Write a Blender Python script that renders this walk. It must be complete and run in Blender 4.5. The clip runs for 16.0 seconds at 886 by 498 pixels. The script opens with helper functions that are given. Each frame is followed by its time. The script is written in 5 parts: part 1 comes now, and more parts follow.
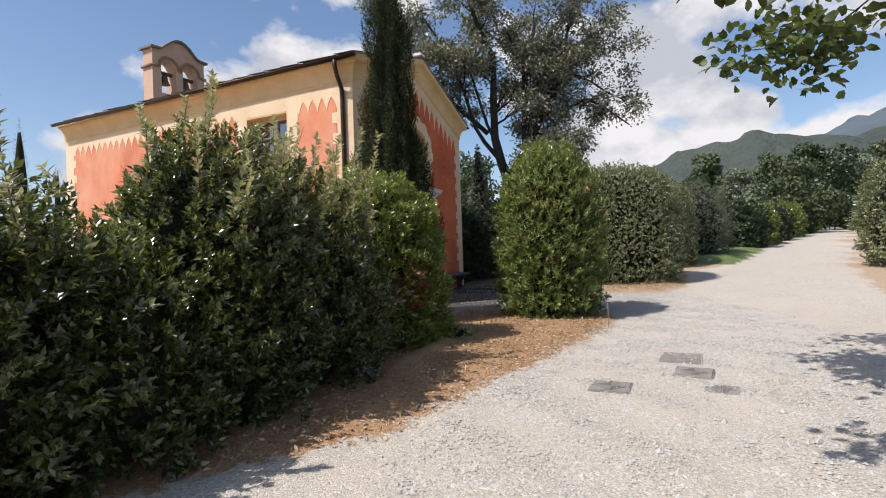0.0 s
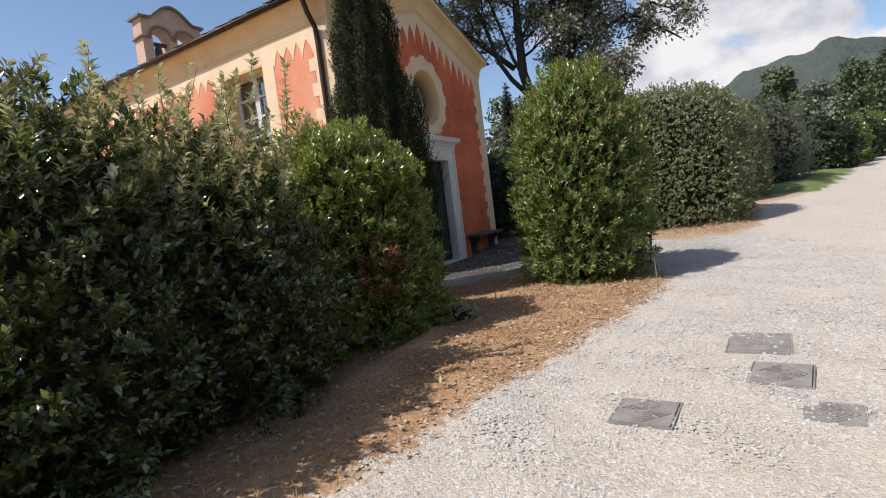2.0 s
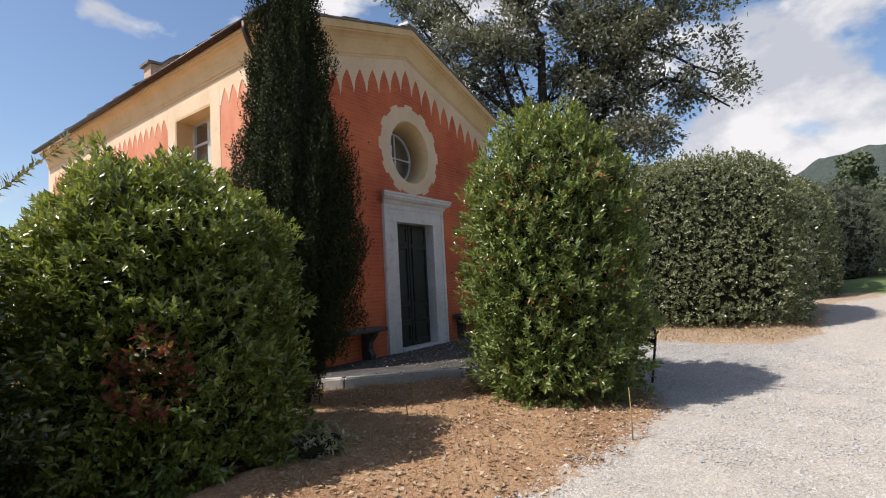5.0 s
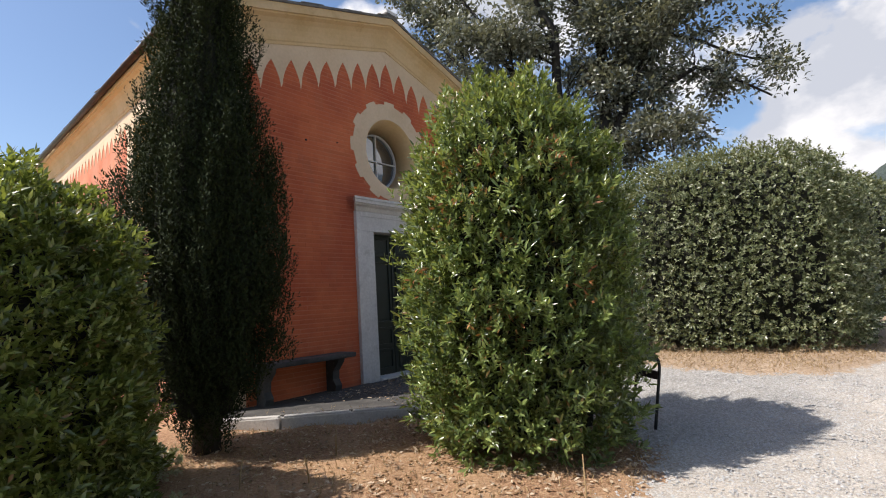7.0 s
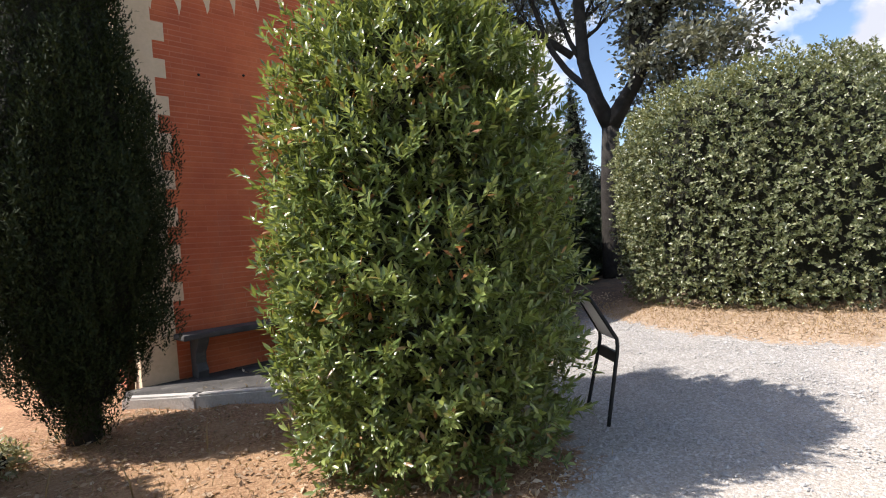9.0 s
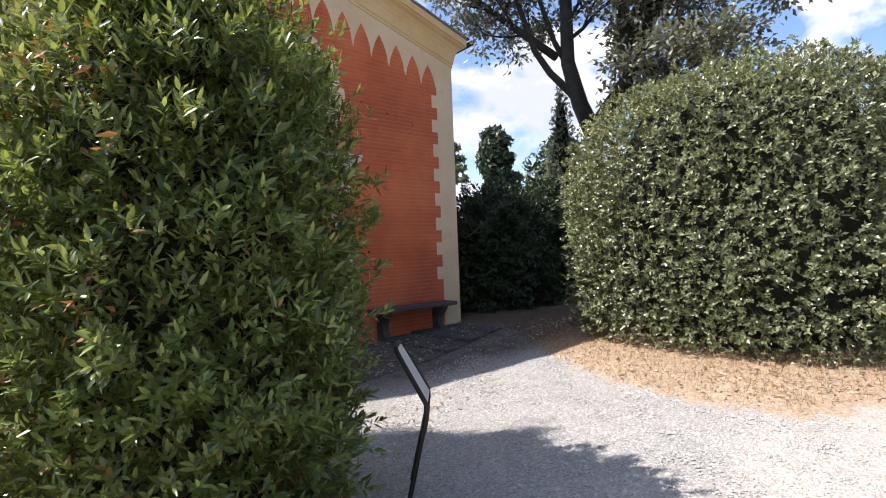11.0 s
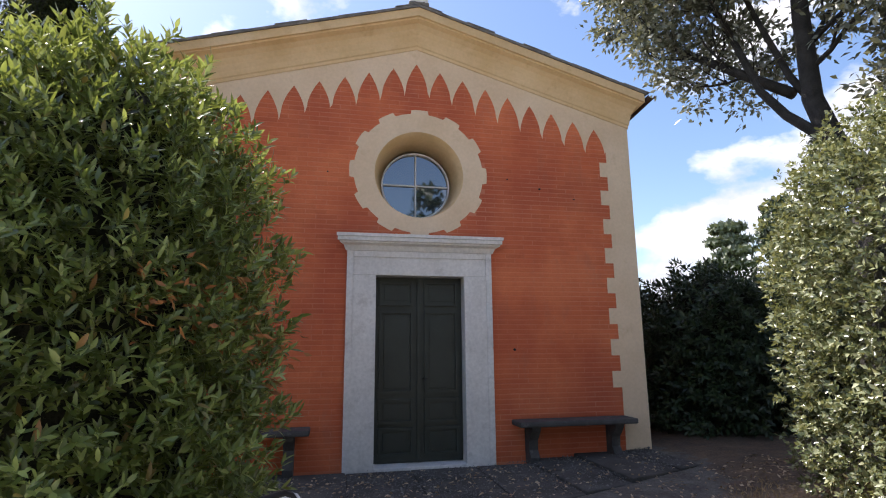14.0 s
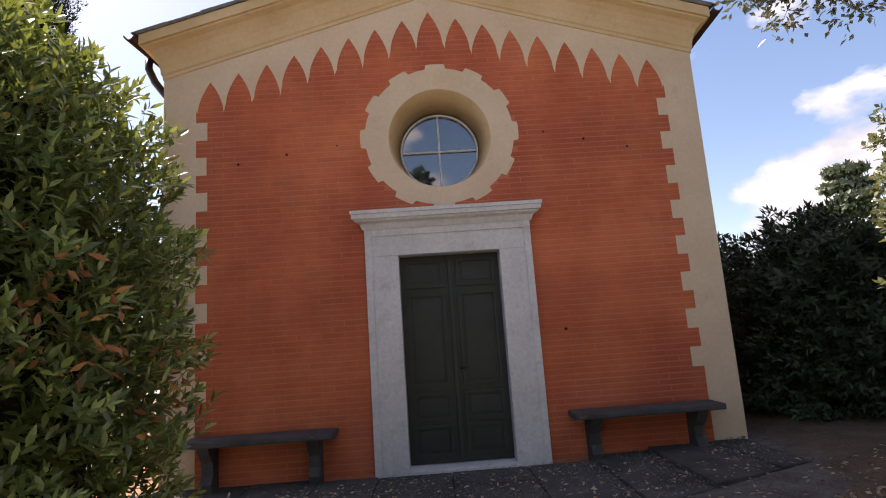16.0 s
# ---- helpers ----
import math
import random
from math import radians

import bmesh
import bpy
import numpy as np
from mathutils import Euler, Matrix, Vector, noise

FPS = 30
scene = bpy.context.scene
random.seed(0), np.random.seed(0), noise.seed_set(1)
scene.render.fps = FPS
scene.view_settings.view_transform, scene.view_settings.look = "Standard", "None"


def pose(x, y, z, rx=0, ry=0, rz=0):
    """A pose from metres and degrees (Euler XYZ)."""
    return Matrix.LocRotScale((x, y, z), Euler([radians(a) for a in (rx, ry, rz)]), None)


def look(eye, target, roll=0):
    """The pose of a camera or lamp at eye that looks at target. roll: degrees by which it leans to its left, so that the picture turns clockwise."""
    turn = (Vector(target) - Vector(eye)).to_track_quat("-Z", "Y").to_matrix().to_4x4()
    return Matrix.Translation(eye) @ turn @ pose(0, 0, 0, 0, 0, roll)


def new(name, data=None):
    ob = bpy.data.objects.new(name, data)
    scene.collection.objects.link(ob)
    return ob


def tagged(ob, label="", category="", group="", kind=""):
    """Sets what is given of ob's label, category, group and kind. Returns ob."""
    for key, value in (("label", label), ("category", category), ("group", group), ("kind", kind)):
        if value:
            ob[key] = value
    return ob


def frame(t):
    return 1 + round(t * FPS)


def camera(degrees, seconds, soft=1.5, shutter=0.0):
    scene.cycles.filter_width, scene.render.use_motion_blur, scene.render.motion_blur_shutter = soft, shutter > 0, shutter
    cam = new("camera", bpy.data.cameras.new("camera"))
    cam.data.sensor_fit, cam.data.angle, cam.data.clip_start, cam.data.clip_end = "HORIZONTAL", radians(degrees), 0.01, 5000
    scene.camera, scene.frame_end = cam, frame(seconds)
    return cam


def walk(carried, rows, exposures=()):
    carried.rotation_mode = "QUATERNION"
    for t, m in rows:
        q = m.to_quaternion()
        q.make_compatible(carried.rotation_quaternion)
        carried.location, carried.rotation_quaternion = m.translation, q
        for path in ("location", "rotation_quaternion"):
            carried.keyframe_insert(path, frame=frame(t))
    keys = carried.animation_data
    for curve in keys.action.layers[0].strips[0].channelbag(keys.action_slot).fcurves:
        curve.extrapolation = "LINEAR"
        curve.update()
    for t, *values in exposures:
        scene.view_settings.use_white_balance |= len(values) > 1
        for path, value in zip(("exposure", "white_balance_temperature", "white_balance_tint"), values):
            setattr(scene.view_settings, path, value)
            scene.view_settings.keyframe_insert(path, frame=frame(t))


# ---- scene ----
cam = camera(80.0, 16.0, soft=1.1)
PATH = [
    (0, (-12.94, -5.678, 1.147), (-11.078, -4.947, 1.161), -1.9),
    (0.5, (-12.439, -5.72, 1.141), (-10.582, -4.976, 1.122), -2.4),
    (1, (-11.963, -5.747, 1.148), (-10.12, -4.971, 1.101), -3.3),
    (1.5, (-11.518, -5.763, 1.17), (-9.706, -4.929, 1.03), -5.4),
    (2, (-10.999, -5.781, 1.185), (-9.237, -4.843, 1.045), -7.2),
    (2.5, (-10.54, -5.877, 1.223), (-8.756, -4.984, 1.078), -6.7),
    (3, (-10.119, -5.975, 1.282), (-8.379, -4.989, 1.247), -4.6),
    (3.5, (-9.704, -6.112, 1.305), (-7.989, -5.085, 1.327), -3.3),
    (6, (-7.633, -6.235, 1.134), (-5.989, -5.109, 1.31), -3.0),
    (6.5, (-7.232, -6.279, 1.144), (-5.608, -5.125, 1.321), -3.0),
    (7, (-6.778, -6.347, 1.161), (-5.212, -5.119, 1.361), -3.5),
    (7.5, (-6.335, -6.448, 1.182), (-4.811, -5.162, 1.347), -3.5),
    (8, (-5.921, -6.504, 1.186), (-4.477, -5.124, 1.298), -4.3),
    (8.5, (-5.504, -6.572, 1.22), (-4.073, -5.175, 1.265), -4.9),
    (9, (-5.06, -6.636, 1.244), (-3.648, -5.219, 1.243), -4.7),
    (9.5, (-4.584, -6.722, 1.282), (-3.201, -5.278, 1.328), -4.3),
    (10, (-4.201, -6.918, 1.379), (-2.843, -5.451, 1.437), -3.2),
    (12.5, (-2.09, -7.32, 1.374), (-1.099, -5.584, 1.301), -4.8),
    (13, (-1.784, -7.155, 1.41), (-1.19, -5.246, 1.454), -4.5),
    (13.5, (-1.522, -7.042, 1.453), (-1.01, -5.114, 1.6), -2.4),
    (14, (-1.116, -6.994, 1.42), (-0.722, -5.069, 1.796), -0.5),
    (14.5, (-0.89, -6.821, 1.4), (-0.654, -4.88, 1.822), -0.4),
    (15, (-0.645, -6.632, 1.408), (-0.485, -4.681, 1.821), -0.6),
    (15.5, (-0.388, -6.494, 1.428), (-0.256, -4.535, 1.805), -1.1),
    (16, (-0.285, -6.19, 1.468), (-0.215, -4.216, 1.781), -4.0),
]
SKY_STRENGTH, CLOUD_STRENGTH, SUN_STRENGTH = 0.11, 0.82, 5.0
CLOUD_SHIFT = (0.3, 0.1, 0.4)
EXPOSURES = [(0, 0.12, 6500, 14), (2.5, 0.12, 6500, 14), (3.5, 0.16, 6500, 14), (6, 0.14, 6500, 13), (7.5, 0.44, 6500, 14), (8.5, 0.56, 6450, 15), (9.0, 0.7, 6500, 15), (9.5, 0.88, 6500, 15), (10, 0.93, 6450, 15), (12.5, 0.56, 6400, 16), (14, 0.88, 6450, 17), (15, 0.86, 6700, 19), (15.5, 0.88, 6700, 20), (16, 0.72, 7100, 23)]
walk(cam, [(t, look(eye, target, roll)) for t, eye, target, roll in PATH], EXPOSURES)

# ---- world, sun ----
SUN_DIR = Vector((-0.58, 0.45, 1.0)).normalized()
world = bpy.data.worlds.new("sky")
scene.world = world
world.use_nodes = True
wt = world.node_tree
wt.nodes.clear()


def wn(kind, **kw):
    n = wt.nodes.new(kind)
    for k, v in kw.items():
        n.inputs[k].default_value = v
    return n


w_out = wn("ShaderNodeOutputWorld")
w_sky = wn("ShaderNodeTexSky")
w_sky.sky_type = "NISHITA"
w_sky.sun_disc = False
w_sky.sun_elevation = math.asin(SUN_DIR.z)
w_sky.sun_rotation = math.atan2(SUN_DIR.x, SUN_DIR.y)
w_bg = wn("ShaderNodeBackground", Strength=SKY_STRENGTH)
w_cl = wn("ShaderNodeBackground", Strength=CLOUD_STRENGTH)
w_mix = wn("ShaderNodeMixShader")
w_tc = wn("ShaderNodeTexCoord")
w_map = wn("ShaderNodeMapping", Scale=(1.0, 1.0, 1.5), Location=CLOUD_SHIFT)
w_noise = wn("ShaderNodeTexNoise", Scale=3.6, Detail=10.0, Roughness=0.52, Distortion=0.1)
w_ramp = wn("ShaderNodeValToRGB")
w_ramp.color_ramp.elements[0].position, w_ramp.color_ramp.elements[1].position = 0.525, 0.59
w_shade = wn("ShaderNodeTexNoise", Scale=5.5, Detail=8.0, Roughness=0.55)
w_tone = wn("ShaderNodeValToRGB")
w_tone.color_ramp.elements[0].color, w_tone.color_ramp.elements[1].color = (0.62, 0.66, 0.73, 1), (1, 1, 1, 1)
w_tone.color_ramp.elements[0].position, w_tone.color_ramp.elements[1].position = 0.42, 0.56
wl = wt.links.new
wl(w_tc.outputs["Generated"], w_map.inputs["Vector"])
wl(w_map.outputs[0], w_noise.inputs["Vector"])
wl(w_map.outputs[0], w_shade.inputs["Vector"])
w_side = wn("ShaderNodeVectorMath")
w_side.operation = "DOT_PRODUCT"
w_side.inputs[1].default_value = (0.065, -0.02, -0.03)
w_sum = wn("ShaderNodeMath")
w_sum.operation = "ADD"
wl(w_tc.outputs["Generated"], w_side.inputs[0])
wl(w_noise.outputs["Fac"], w_sum.inputs[0])
wl(w_side.outputs["Value"], w_sum.inputs[1])
wl(w_sum.outputs[0], w_ramp.inputs["Fac"])
wl(w_shade.outputs["Fac"], w_tone.inputs["Fac"])
wl(w_tone.outputs["Color"], w_cl.inputs["Color"])
w_hue = wn("ShaderNodeHueSaturation", Saturation=1.08, Value=1.25)
wl(w_sky.outputs["Color"], w_hue.inputs["Color"])
wl(w_hue.outputs["Color"], w_bg.inputs["Color"])
wl(w_ramp.outputs["Color"], w_mix.inputs["Fac"])
wl(w_bg.outputs[0], w_mix.inputs[1])
wl(w_cl.outputs[0], w_mix.inputs[2])
wl(w_mix.outputs[0], w_out.inputs["Surface"])

sun = new("sun", bpy.data.lights.new("sun", "SUN"))
sun.data.energy, sun.data.angle, sun.data.color = SUN_STRENGTH, radians(0.53), (1.0, 0.95, 0.87)
sun.matrix_world = look(SUN_DIR * 60, (0, 0, 0))

# ---- materials ----


class Mat:
    """A node material with short ways to add nodes."""

    def __init__(self, name, rough=0.7, metal=0.0, spec=0.5):
        self.m = bpy.data.materials.new(name)
        self.m.use_nodes = True
        self.t = self.m.node_tree
        self.b = self.t.nodes["Principled BSDF"]
        self.b.inputs["Roughness"].default_value = rough
        self.b.inputs["Metallic"].default_value = metal
        self.b.inputs["Specular IOR Level"].default_value = spec
        self._co = None

    def n(self, kind, **kw):
        node = self.t.nodes.new(kind)
        for k, v in kw.items():
            node.inputs[k.replace("_", " ")].default_value = v
        return node

    def link(self, a, b):
        self.t.links.new(a, b)

    def co(self):
        if self._co is None:
            self._co = self.n("ShaderNodeNewGeometry").outputs["Position"]
        return self._co

    def noise(self, scale, detail=4.0, rough=0.55, stretch=None):
        t = self.n("ShaderNodeTexNoise", Scale=scale, Detail=detail, Roughness=rough)
        v = self.co()
        if stretch:
            mp = self.n("ShaderNodeMapping", Scale=stretch)
            self.link(v, mp.inputs["Vector"])
            v = mp.outputs[0]
        self.link(v, t.inputs["Vector"])
        return t.outputs["Fac"]

    def ramp(self, fac, stops):
        r = self.n("ShaderNodeValToRGB")
        e = r.color_ramp.elements
        while len(e) < len(stops):
            e.new(0.5)
        for el, (p, c) in zip(e, stops):
            el.position = p
            el.color = (*c, 1) if len(c) == 3 else c
        self.link(fac, r.inputs["Fac"])
        return r.outputs["Color"]

    def mix(self, fac, a, b, blend="MIX"):
        x = self.n("ShaderNodeMix")
        x.data_type = "RGBA"
        x.blend_type = blend
        for s, v in ((x.inputs[0], fac), (x.inputs[6], a), (x.inputs[7], b)):
            if isinstance(v, (int, float)):
                s.default_value = v
            elif isinstance(v, tuple):
                s.default_value = (*v, 1)
            else:
                self.link(v, s)
        return x.outputs[2]

    def colour(self, c):
        if isinstance(c, tuple):
            self.b.inputs["Base Color"].default_value = (*c, 1)
        else:
            self.link(c, self.b.inputs["Base Color"])
        return self

    def bump(self, height, strength=0.4, dist=0.01):
        prev = self.b.inputs["Normal"].links
        bm_ = self.n("ShaderNodeBump", Strength=strength, Distance=dist)
        if prev:
            self.link(prev[0].from_socket, bm_.inputs["Normal"])
        self.link(height, bm_.inputs["Height"])
        self.link(bm_.outputs[0], self.b.inputs["Normal"])
        return self


def mottled(name, a, b, rough=0.8, scale=3.0, fine=60.0, bump=0.3, dist=0.005, metal=0.0, spec=0.4, wear=None, grain=0.35):
    """Two tones in large patches with fine grain, and relief."""
    m = Mat(name, rough, metal, spec)
    c = m.mix(m.ramp(m.noise(scale, 5), [(0.3, (0, 0, 0)), (0.7, (1, 1, 1))]), a, b)
    c = m.mix(grain, c, m.ramp(m.noise(fine, 3), [(0.25, (0.35,) * 3), (0.75, (1.0,) * 3)]), "MULTIPLY")
    if wear:
        c = m.mix(m.ramp(m.noise(scale * 2.3, 6, 0.65), [(0.58, (0, 0, 0)), (0.72, (0.8,) * 3)]), c, wear)
    m.colour(c)
    m.bump(m.noise(fine, 4), bump, dist)
    return m.m


def leaf_mat(name, dark, mid, light, gloss=0.42, through_=0.22, odd=None, odd_share=0.03, spec=0.5, mid_at=0.55):
    m = Mat(name, gloss, 0, spec)
    g = m.n("ShaderNodeNewGeometry")
    stops = [(0.0, dark), (mid_at, mid), (1.0 - odd_share - 0.01, light)]
    if odd:
        stops.append((1.0 - odd_share * 0.8, odd))
    c = m.ramp(g.outputs["Random Per Island"], stops)
    c = m.mix(m.ramp(m.noise(1.7, 3), [(0.35, (0, 0, 0)), (0.65, (0.55,) * 3)]), c, mid)
    m.colour(c)
    tr = m.n("ShaderNodeBsdfTranslucent")
    m.link(m.mix(0.5, c, (light[0] * 1.6, light[1] * 1.5, light[2] * 0.7)), tr.inputs["Color"])
    mx = m.n("ShaderNodeMixShader", Fac=through_)
    m.link(m.b.outputs[0], mx.inputs[1])
    m.link(tr.outputs[0], mx.inputs[2])
    m.link(mx.outputs[0], m.t.nodes["Material Output"].inputs["Surface"])
    return m.m


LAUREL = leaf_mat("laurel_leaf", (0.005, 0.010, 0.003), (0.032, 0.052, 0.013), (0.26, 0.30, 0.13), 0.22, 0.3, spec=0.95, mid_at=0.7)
# lighter copy of LAUREL with its sunlit look put into the colours
LAUREL_SUN = leaf_mat("sunlit_laurel_leaf", (0.016, 0.03, 0.006), (0.105, 0.15, 0.03), (0.36, 0.42, 0.12), 0.26, 0.3, (0.22, 0.08, 0.04), 0.015, 0.9)
OLEANDER = leaf_mat("oleander_leaf", (0.010, 0.019, 0.007), (0.085, 0.132, 0.036), (0.40, 0.47, 0.16), 0.28, 0.26, (0.27, 0.12, 0.05), 0.02, 0.6)
HEDGE = leaf_mat("clipped_hedge_leaf", (0.018, 0.028, 0.011), (0.115, 0.14, 0.068), (0.44, 0.46, 0.28), 0.25, 0.18)
CYPRESS = leaf_mat("cypress_scale", (0.009, 0.014, 0.005), (0.026, 0.038, 0.012), (0.055, 0.068, 0.024), 0.8, 0.05, spec=0.25)
FARWOOD = leaf_mat("far_woodland_leaf", (0.03, 0.045, 0.02), (0.065, 0.085, 0.036), (0.12, 0.145, 0.065), 0.6, 0.15)
OAK = leaf_mat("holm_oak_leaf", (0.03, 0.034, 0.024), (0.125, 0.135, 0.102), (0.42, 0.43, 0.36), 0.38, 0.15)
DARKLEAF = leaf_mat("viburnum_leaf", (0.010, 0.02, 0.008), (0.026, 0.045, 0.017), (0.058, 0.09, 0.034), 0.45, 0.12)
OLIVE = leaf_mat("olive_leaf", (0.08, 0.10, 0.06), (0.13, 0.155, 0.10), (0.20, 0.22, 0.15), 0.5, 0.15)
PLANE = leaf_mat("plane_leaf", (0.02, 0.034, 0.01), (0.055, 0.085, 0.024), (0.14, 0.18, 0.055), 0.45, 0.32)
SPARSE = leaf_mat("shoot_leaf", (0.13, 0.15, 0.07), (0.30, 0.31, 0.18), (0.55, 0.54, 0.40), 0.3, 0.3, (0.27, 0.15, 0.06), 0.05)
DRYLEAF = leaf_mat("dry_leaf", (0.18, 0.11, 0.065), (0.38, 0.27, 0.175), (0.60, 0.49, 0.35), 0.8, 0.1)
REDLEAF = leaf_mat("withered_leaf", (0.14, 0.05, 0.02), (0.29, 0.12, 0.04), (0.45, 0.24, 0.085), 0.7, 0.15)
REDDARK = leaf_mat("dark_red_withered_leaf", (0.07, 0.016, 0.01), (0.15, 0.036, 0.02), (0.26, 0.08, 0.04), 0.6, 0.15)
STRAW = leaf_mat("dry_grass", (0.20, 0.13, 0.06), (0.34, 0.23, 0.11), (0.48, 0.36, 0.2), 0.8, 0.1)
OAKBARK = mottled("dark_oak_bark", (0.016, 0.014, 0.011), (0.05, 0.044, 0.037), 0.9, 5, 45, 0.9, 0.02)
BARK = mottled("bark", (0.045, 0.036, 0.028), (0.10, 0.085, 0.07), 0.9, 4, 45, 0.9, 0.02)
TWIG = mottled("twig_bark", (0.08, 0.045, 0.025), (0.15, 0.09, 0.05), 0.85, 6, 60, 0.4, 0.004)
# near-black: the shade inside a crown is put into this colour
SHADE_CORE = mottled("inner_shade", (0.010, 0.012, 0.006), (0.022, 0.022, 0.012), 0.95, 8, 40, 0.8, 0.03)
CREAM = mottled("cream_plaster", (0.68, 0.51, 0.335), (0.78, 0.61, 0.43), 0.88, 1.4, 24, 0.3, 0.004, wear=(0.58, 0.43, 0.27), grain=0.16)
OCHRE = mottled("ochre_plaster", (0.64, 0.44, 0.22), (0.74, 0.54, 0.31), 0.88, 1.6, 24, 0.3, 0.004, wear=(0.54, 0.36, 0.18), grain=0.16)
MARBLE = mottled("grey_white_marble", (0.64, 0.62, 0.59), (0.77, 0.75, 0.72), 0.55, 2.2, 25, 0.2, 0.002, wear=(0.43, 0.41, 0.38))
SLATE = mottled("dark_slate", (0.045, 0.045, 0.045), (0.10, 0.098, 0.095), 0.75, 4, 50, 0.4, 0.004, wear=(0.16, 0.155, 0.14))
KERB = mottled("pale_edge_stone", (0.44, 0.42, 0.385), (0.56, 0.53, 0.49), 0.85, 3, 40, 0.6, 0.008, wear=(0.34, 0.32, 0.28))
PAVING = mottled("grey_stone_paving", (0.06, 0.057, 0.053), (0.12, 0.115, 0.107), 0.95, 2.2, 35, 0.6, 0.008, spec=0.12, wear=(0.17, 0.16, 0.14))
ROOFSTONE = mottled("roof_stone", (0.11, 0.10, 0.09), (0.24, 0.22, 0.19), 0.85, 5, 40, 0.5, 0.008, wear=(0.30, 0.27, 0.20))
GUTTER = mottled("brown_gutter_metal", (0.05, 0.028, 0.02), (0.085, 0.05, 0.035), 0.45, 5, 60, 0.15, 0.002, 0.6)
DOORGREEN = mottled("dark_green_door_paint", (0.024, 0.031, 0.024), (0.038, 0.046, 0.037), 0.5, 4, 50, 0.2, 0.002)
FRAME_WHITE = mottled("white_window_paint", (0.55, 0.55, 0.55), (0.68, 0.68, 0.66), 0.5, 6, 60, 0.15, 0.002)
IRON = mottled("black_iron", (0.012, 0.012, 0.013), (0.03, 0.03, 0.03), 0.45, 8, 80, 0.2, 0.001, 0.4)
BOARD = mottled("pale_sign_panel", (0.60, 0.60, 0.62), (0.68, 0.68, 0.70), 0.35, 6, 80, 0.05, 0.001)
COVER = mottled("weathered_metal_cover", (0.20, 0.187, 0.175), (0.30, 0.285, 0.265), 0.8, 7, 70, 0.6, 0.004)
BRONZE = mottled("bronze_bell", (0.10, 0.10, 0.075), (0.18, 0.16, 0.10), 0.5, 8, 60, 0.2, 0.002, 0.7)
STONE = mottled("gravel_stone", (0.36, 0.35, 0.33), (0.56, 0.55, 0.53), 0.85, 30, 150, 0.3, 0.002)
GRIT = mottled("dark_grit", (0.10, 0.095, 0.09), (0.26, 0.25, 0.235), 0.9, 30, 150, 0.3, 0.002)
# distance haze is painted into the hill and mountain base colours
FARHILL = mottled("hazy_wooded_hillside", (0.045, 0.062, 0.055), (0.08, 0.10, 0.082), 0.95, 0.012, 0.12, 1.0, 9.0)
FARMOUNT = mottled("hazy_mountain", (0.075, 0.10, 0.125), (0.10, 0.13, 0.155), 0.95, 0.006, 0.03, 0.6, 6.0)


def red_brick(name, courses, paling=0.0):
    """Painted brick: thin courses under worn orange-red limewash."""
    m = Mat(name, 0.85, 0, 0.3)
    co = m.co()
    mp = m.n("ShaderNodeMapping", Rotation=(radians(90), 0, 0))
    m.link(co, mp.inputs["Vector"])
    br = m.n("ShaderNodeTexBrick", Scale=1.0, Mortar_Size=0.006, Mortar_Smooth=0.6, Brick_Width=0.27, Row_Height=0.062)
    br.offset = 0.5
    br.inputs["Color1"].default_value, br.inputs["Color2"].default_value, br.inputs["Mortar"].default_value = (0, 0, 0, 1), (0.10, 0.10, 0.10, 1), (0.14, 0.14, 0.14, 1)
    m.link(mp.outputs[0], br.inputs["Vector"])
    c = m.mix(m.ramp(m.noise(1.1, 6, 0.6), [(0.36, (0, 0, 0)), (0.62, (1, 1, 1))]), (0.55, 0.125, 0.05), (0.69, 0.19, 0.077))
    c = m.mix(m.ramp(m.noise(6, 5, 0.65, (1, 1, 3.5)), [(0.56, (0, 0, 0)), (0.75, (0.5,) * 3)]), c, (0.68, 0.25, 0.13))
    c = m.mix(m.ramp(m.noise(0.7, 4), [(0.43, (0, 0, 0)), (0.66, (0.85,) * 3)]), c, (0.42, 0.09, 0.043))
    c = m.mix(m.ramp(m.noise(2.3, 6, 0.7, (1, 1, 0.6)), [(0.55, (0, 0, 0)), (0.74, (0.5,) * 3)]), c, (0.40, 0.16, 0.10))
    c = m.mix(m.ramp(m.noise(30, 3, 0.6, (1, 1, 4)), [(0.3, (0.30,) * 3), (0.62, (0,) * 3)]), c, (0.38, 0.085, 0.042))
    # pales the colour: sunlight painted on the side walls, limewash in the joints
    if paling:
        worn = m.ramp(m.noise(1.3, 5, 0.6, (1, 1, 0.6)), [(0.32, (paling * 0.25,) * 3), (0.68, (min(1.0, paling * 1.5),) * 3)])
        c = m.mix(worn, c, (0.66, 0.36, 0.24))
    if courses:
        c = m.mix(br.outputs["Color"], c, (0.72, 0.30, 0.17))
        m.bump(br.outputs["Fac"], 0.3, -0.004)
    if not courses:
        one = m.n("ShaderNodeNewGeometry")
        c = m.mix(0.8, c, m.ramp(one.outputs["Random Per Island"], [(0.0, (0.86,) * 3), (0.5, (0.97,) * 3), (1.0, (1.0,) * 3)]), "MULTIPLY")
    m.colour(c)
    m.bump(m.noise(40, 4, 0.6, (1, 1, 2.5)), 0.35, 0.006)
    return m.m


# side and back walls: paler copy with the sun put into its colour
RED_SUNLIT = red_brick("painted_red_brick", True, 0.55)
RED_FRONT = red_brick("painted_red_brick_front", False)
RED_JOINT = red_brick("limewashed_red_mortar", False, 0.24)


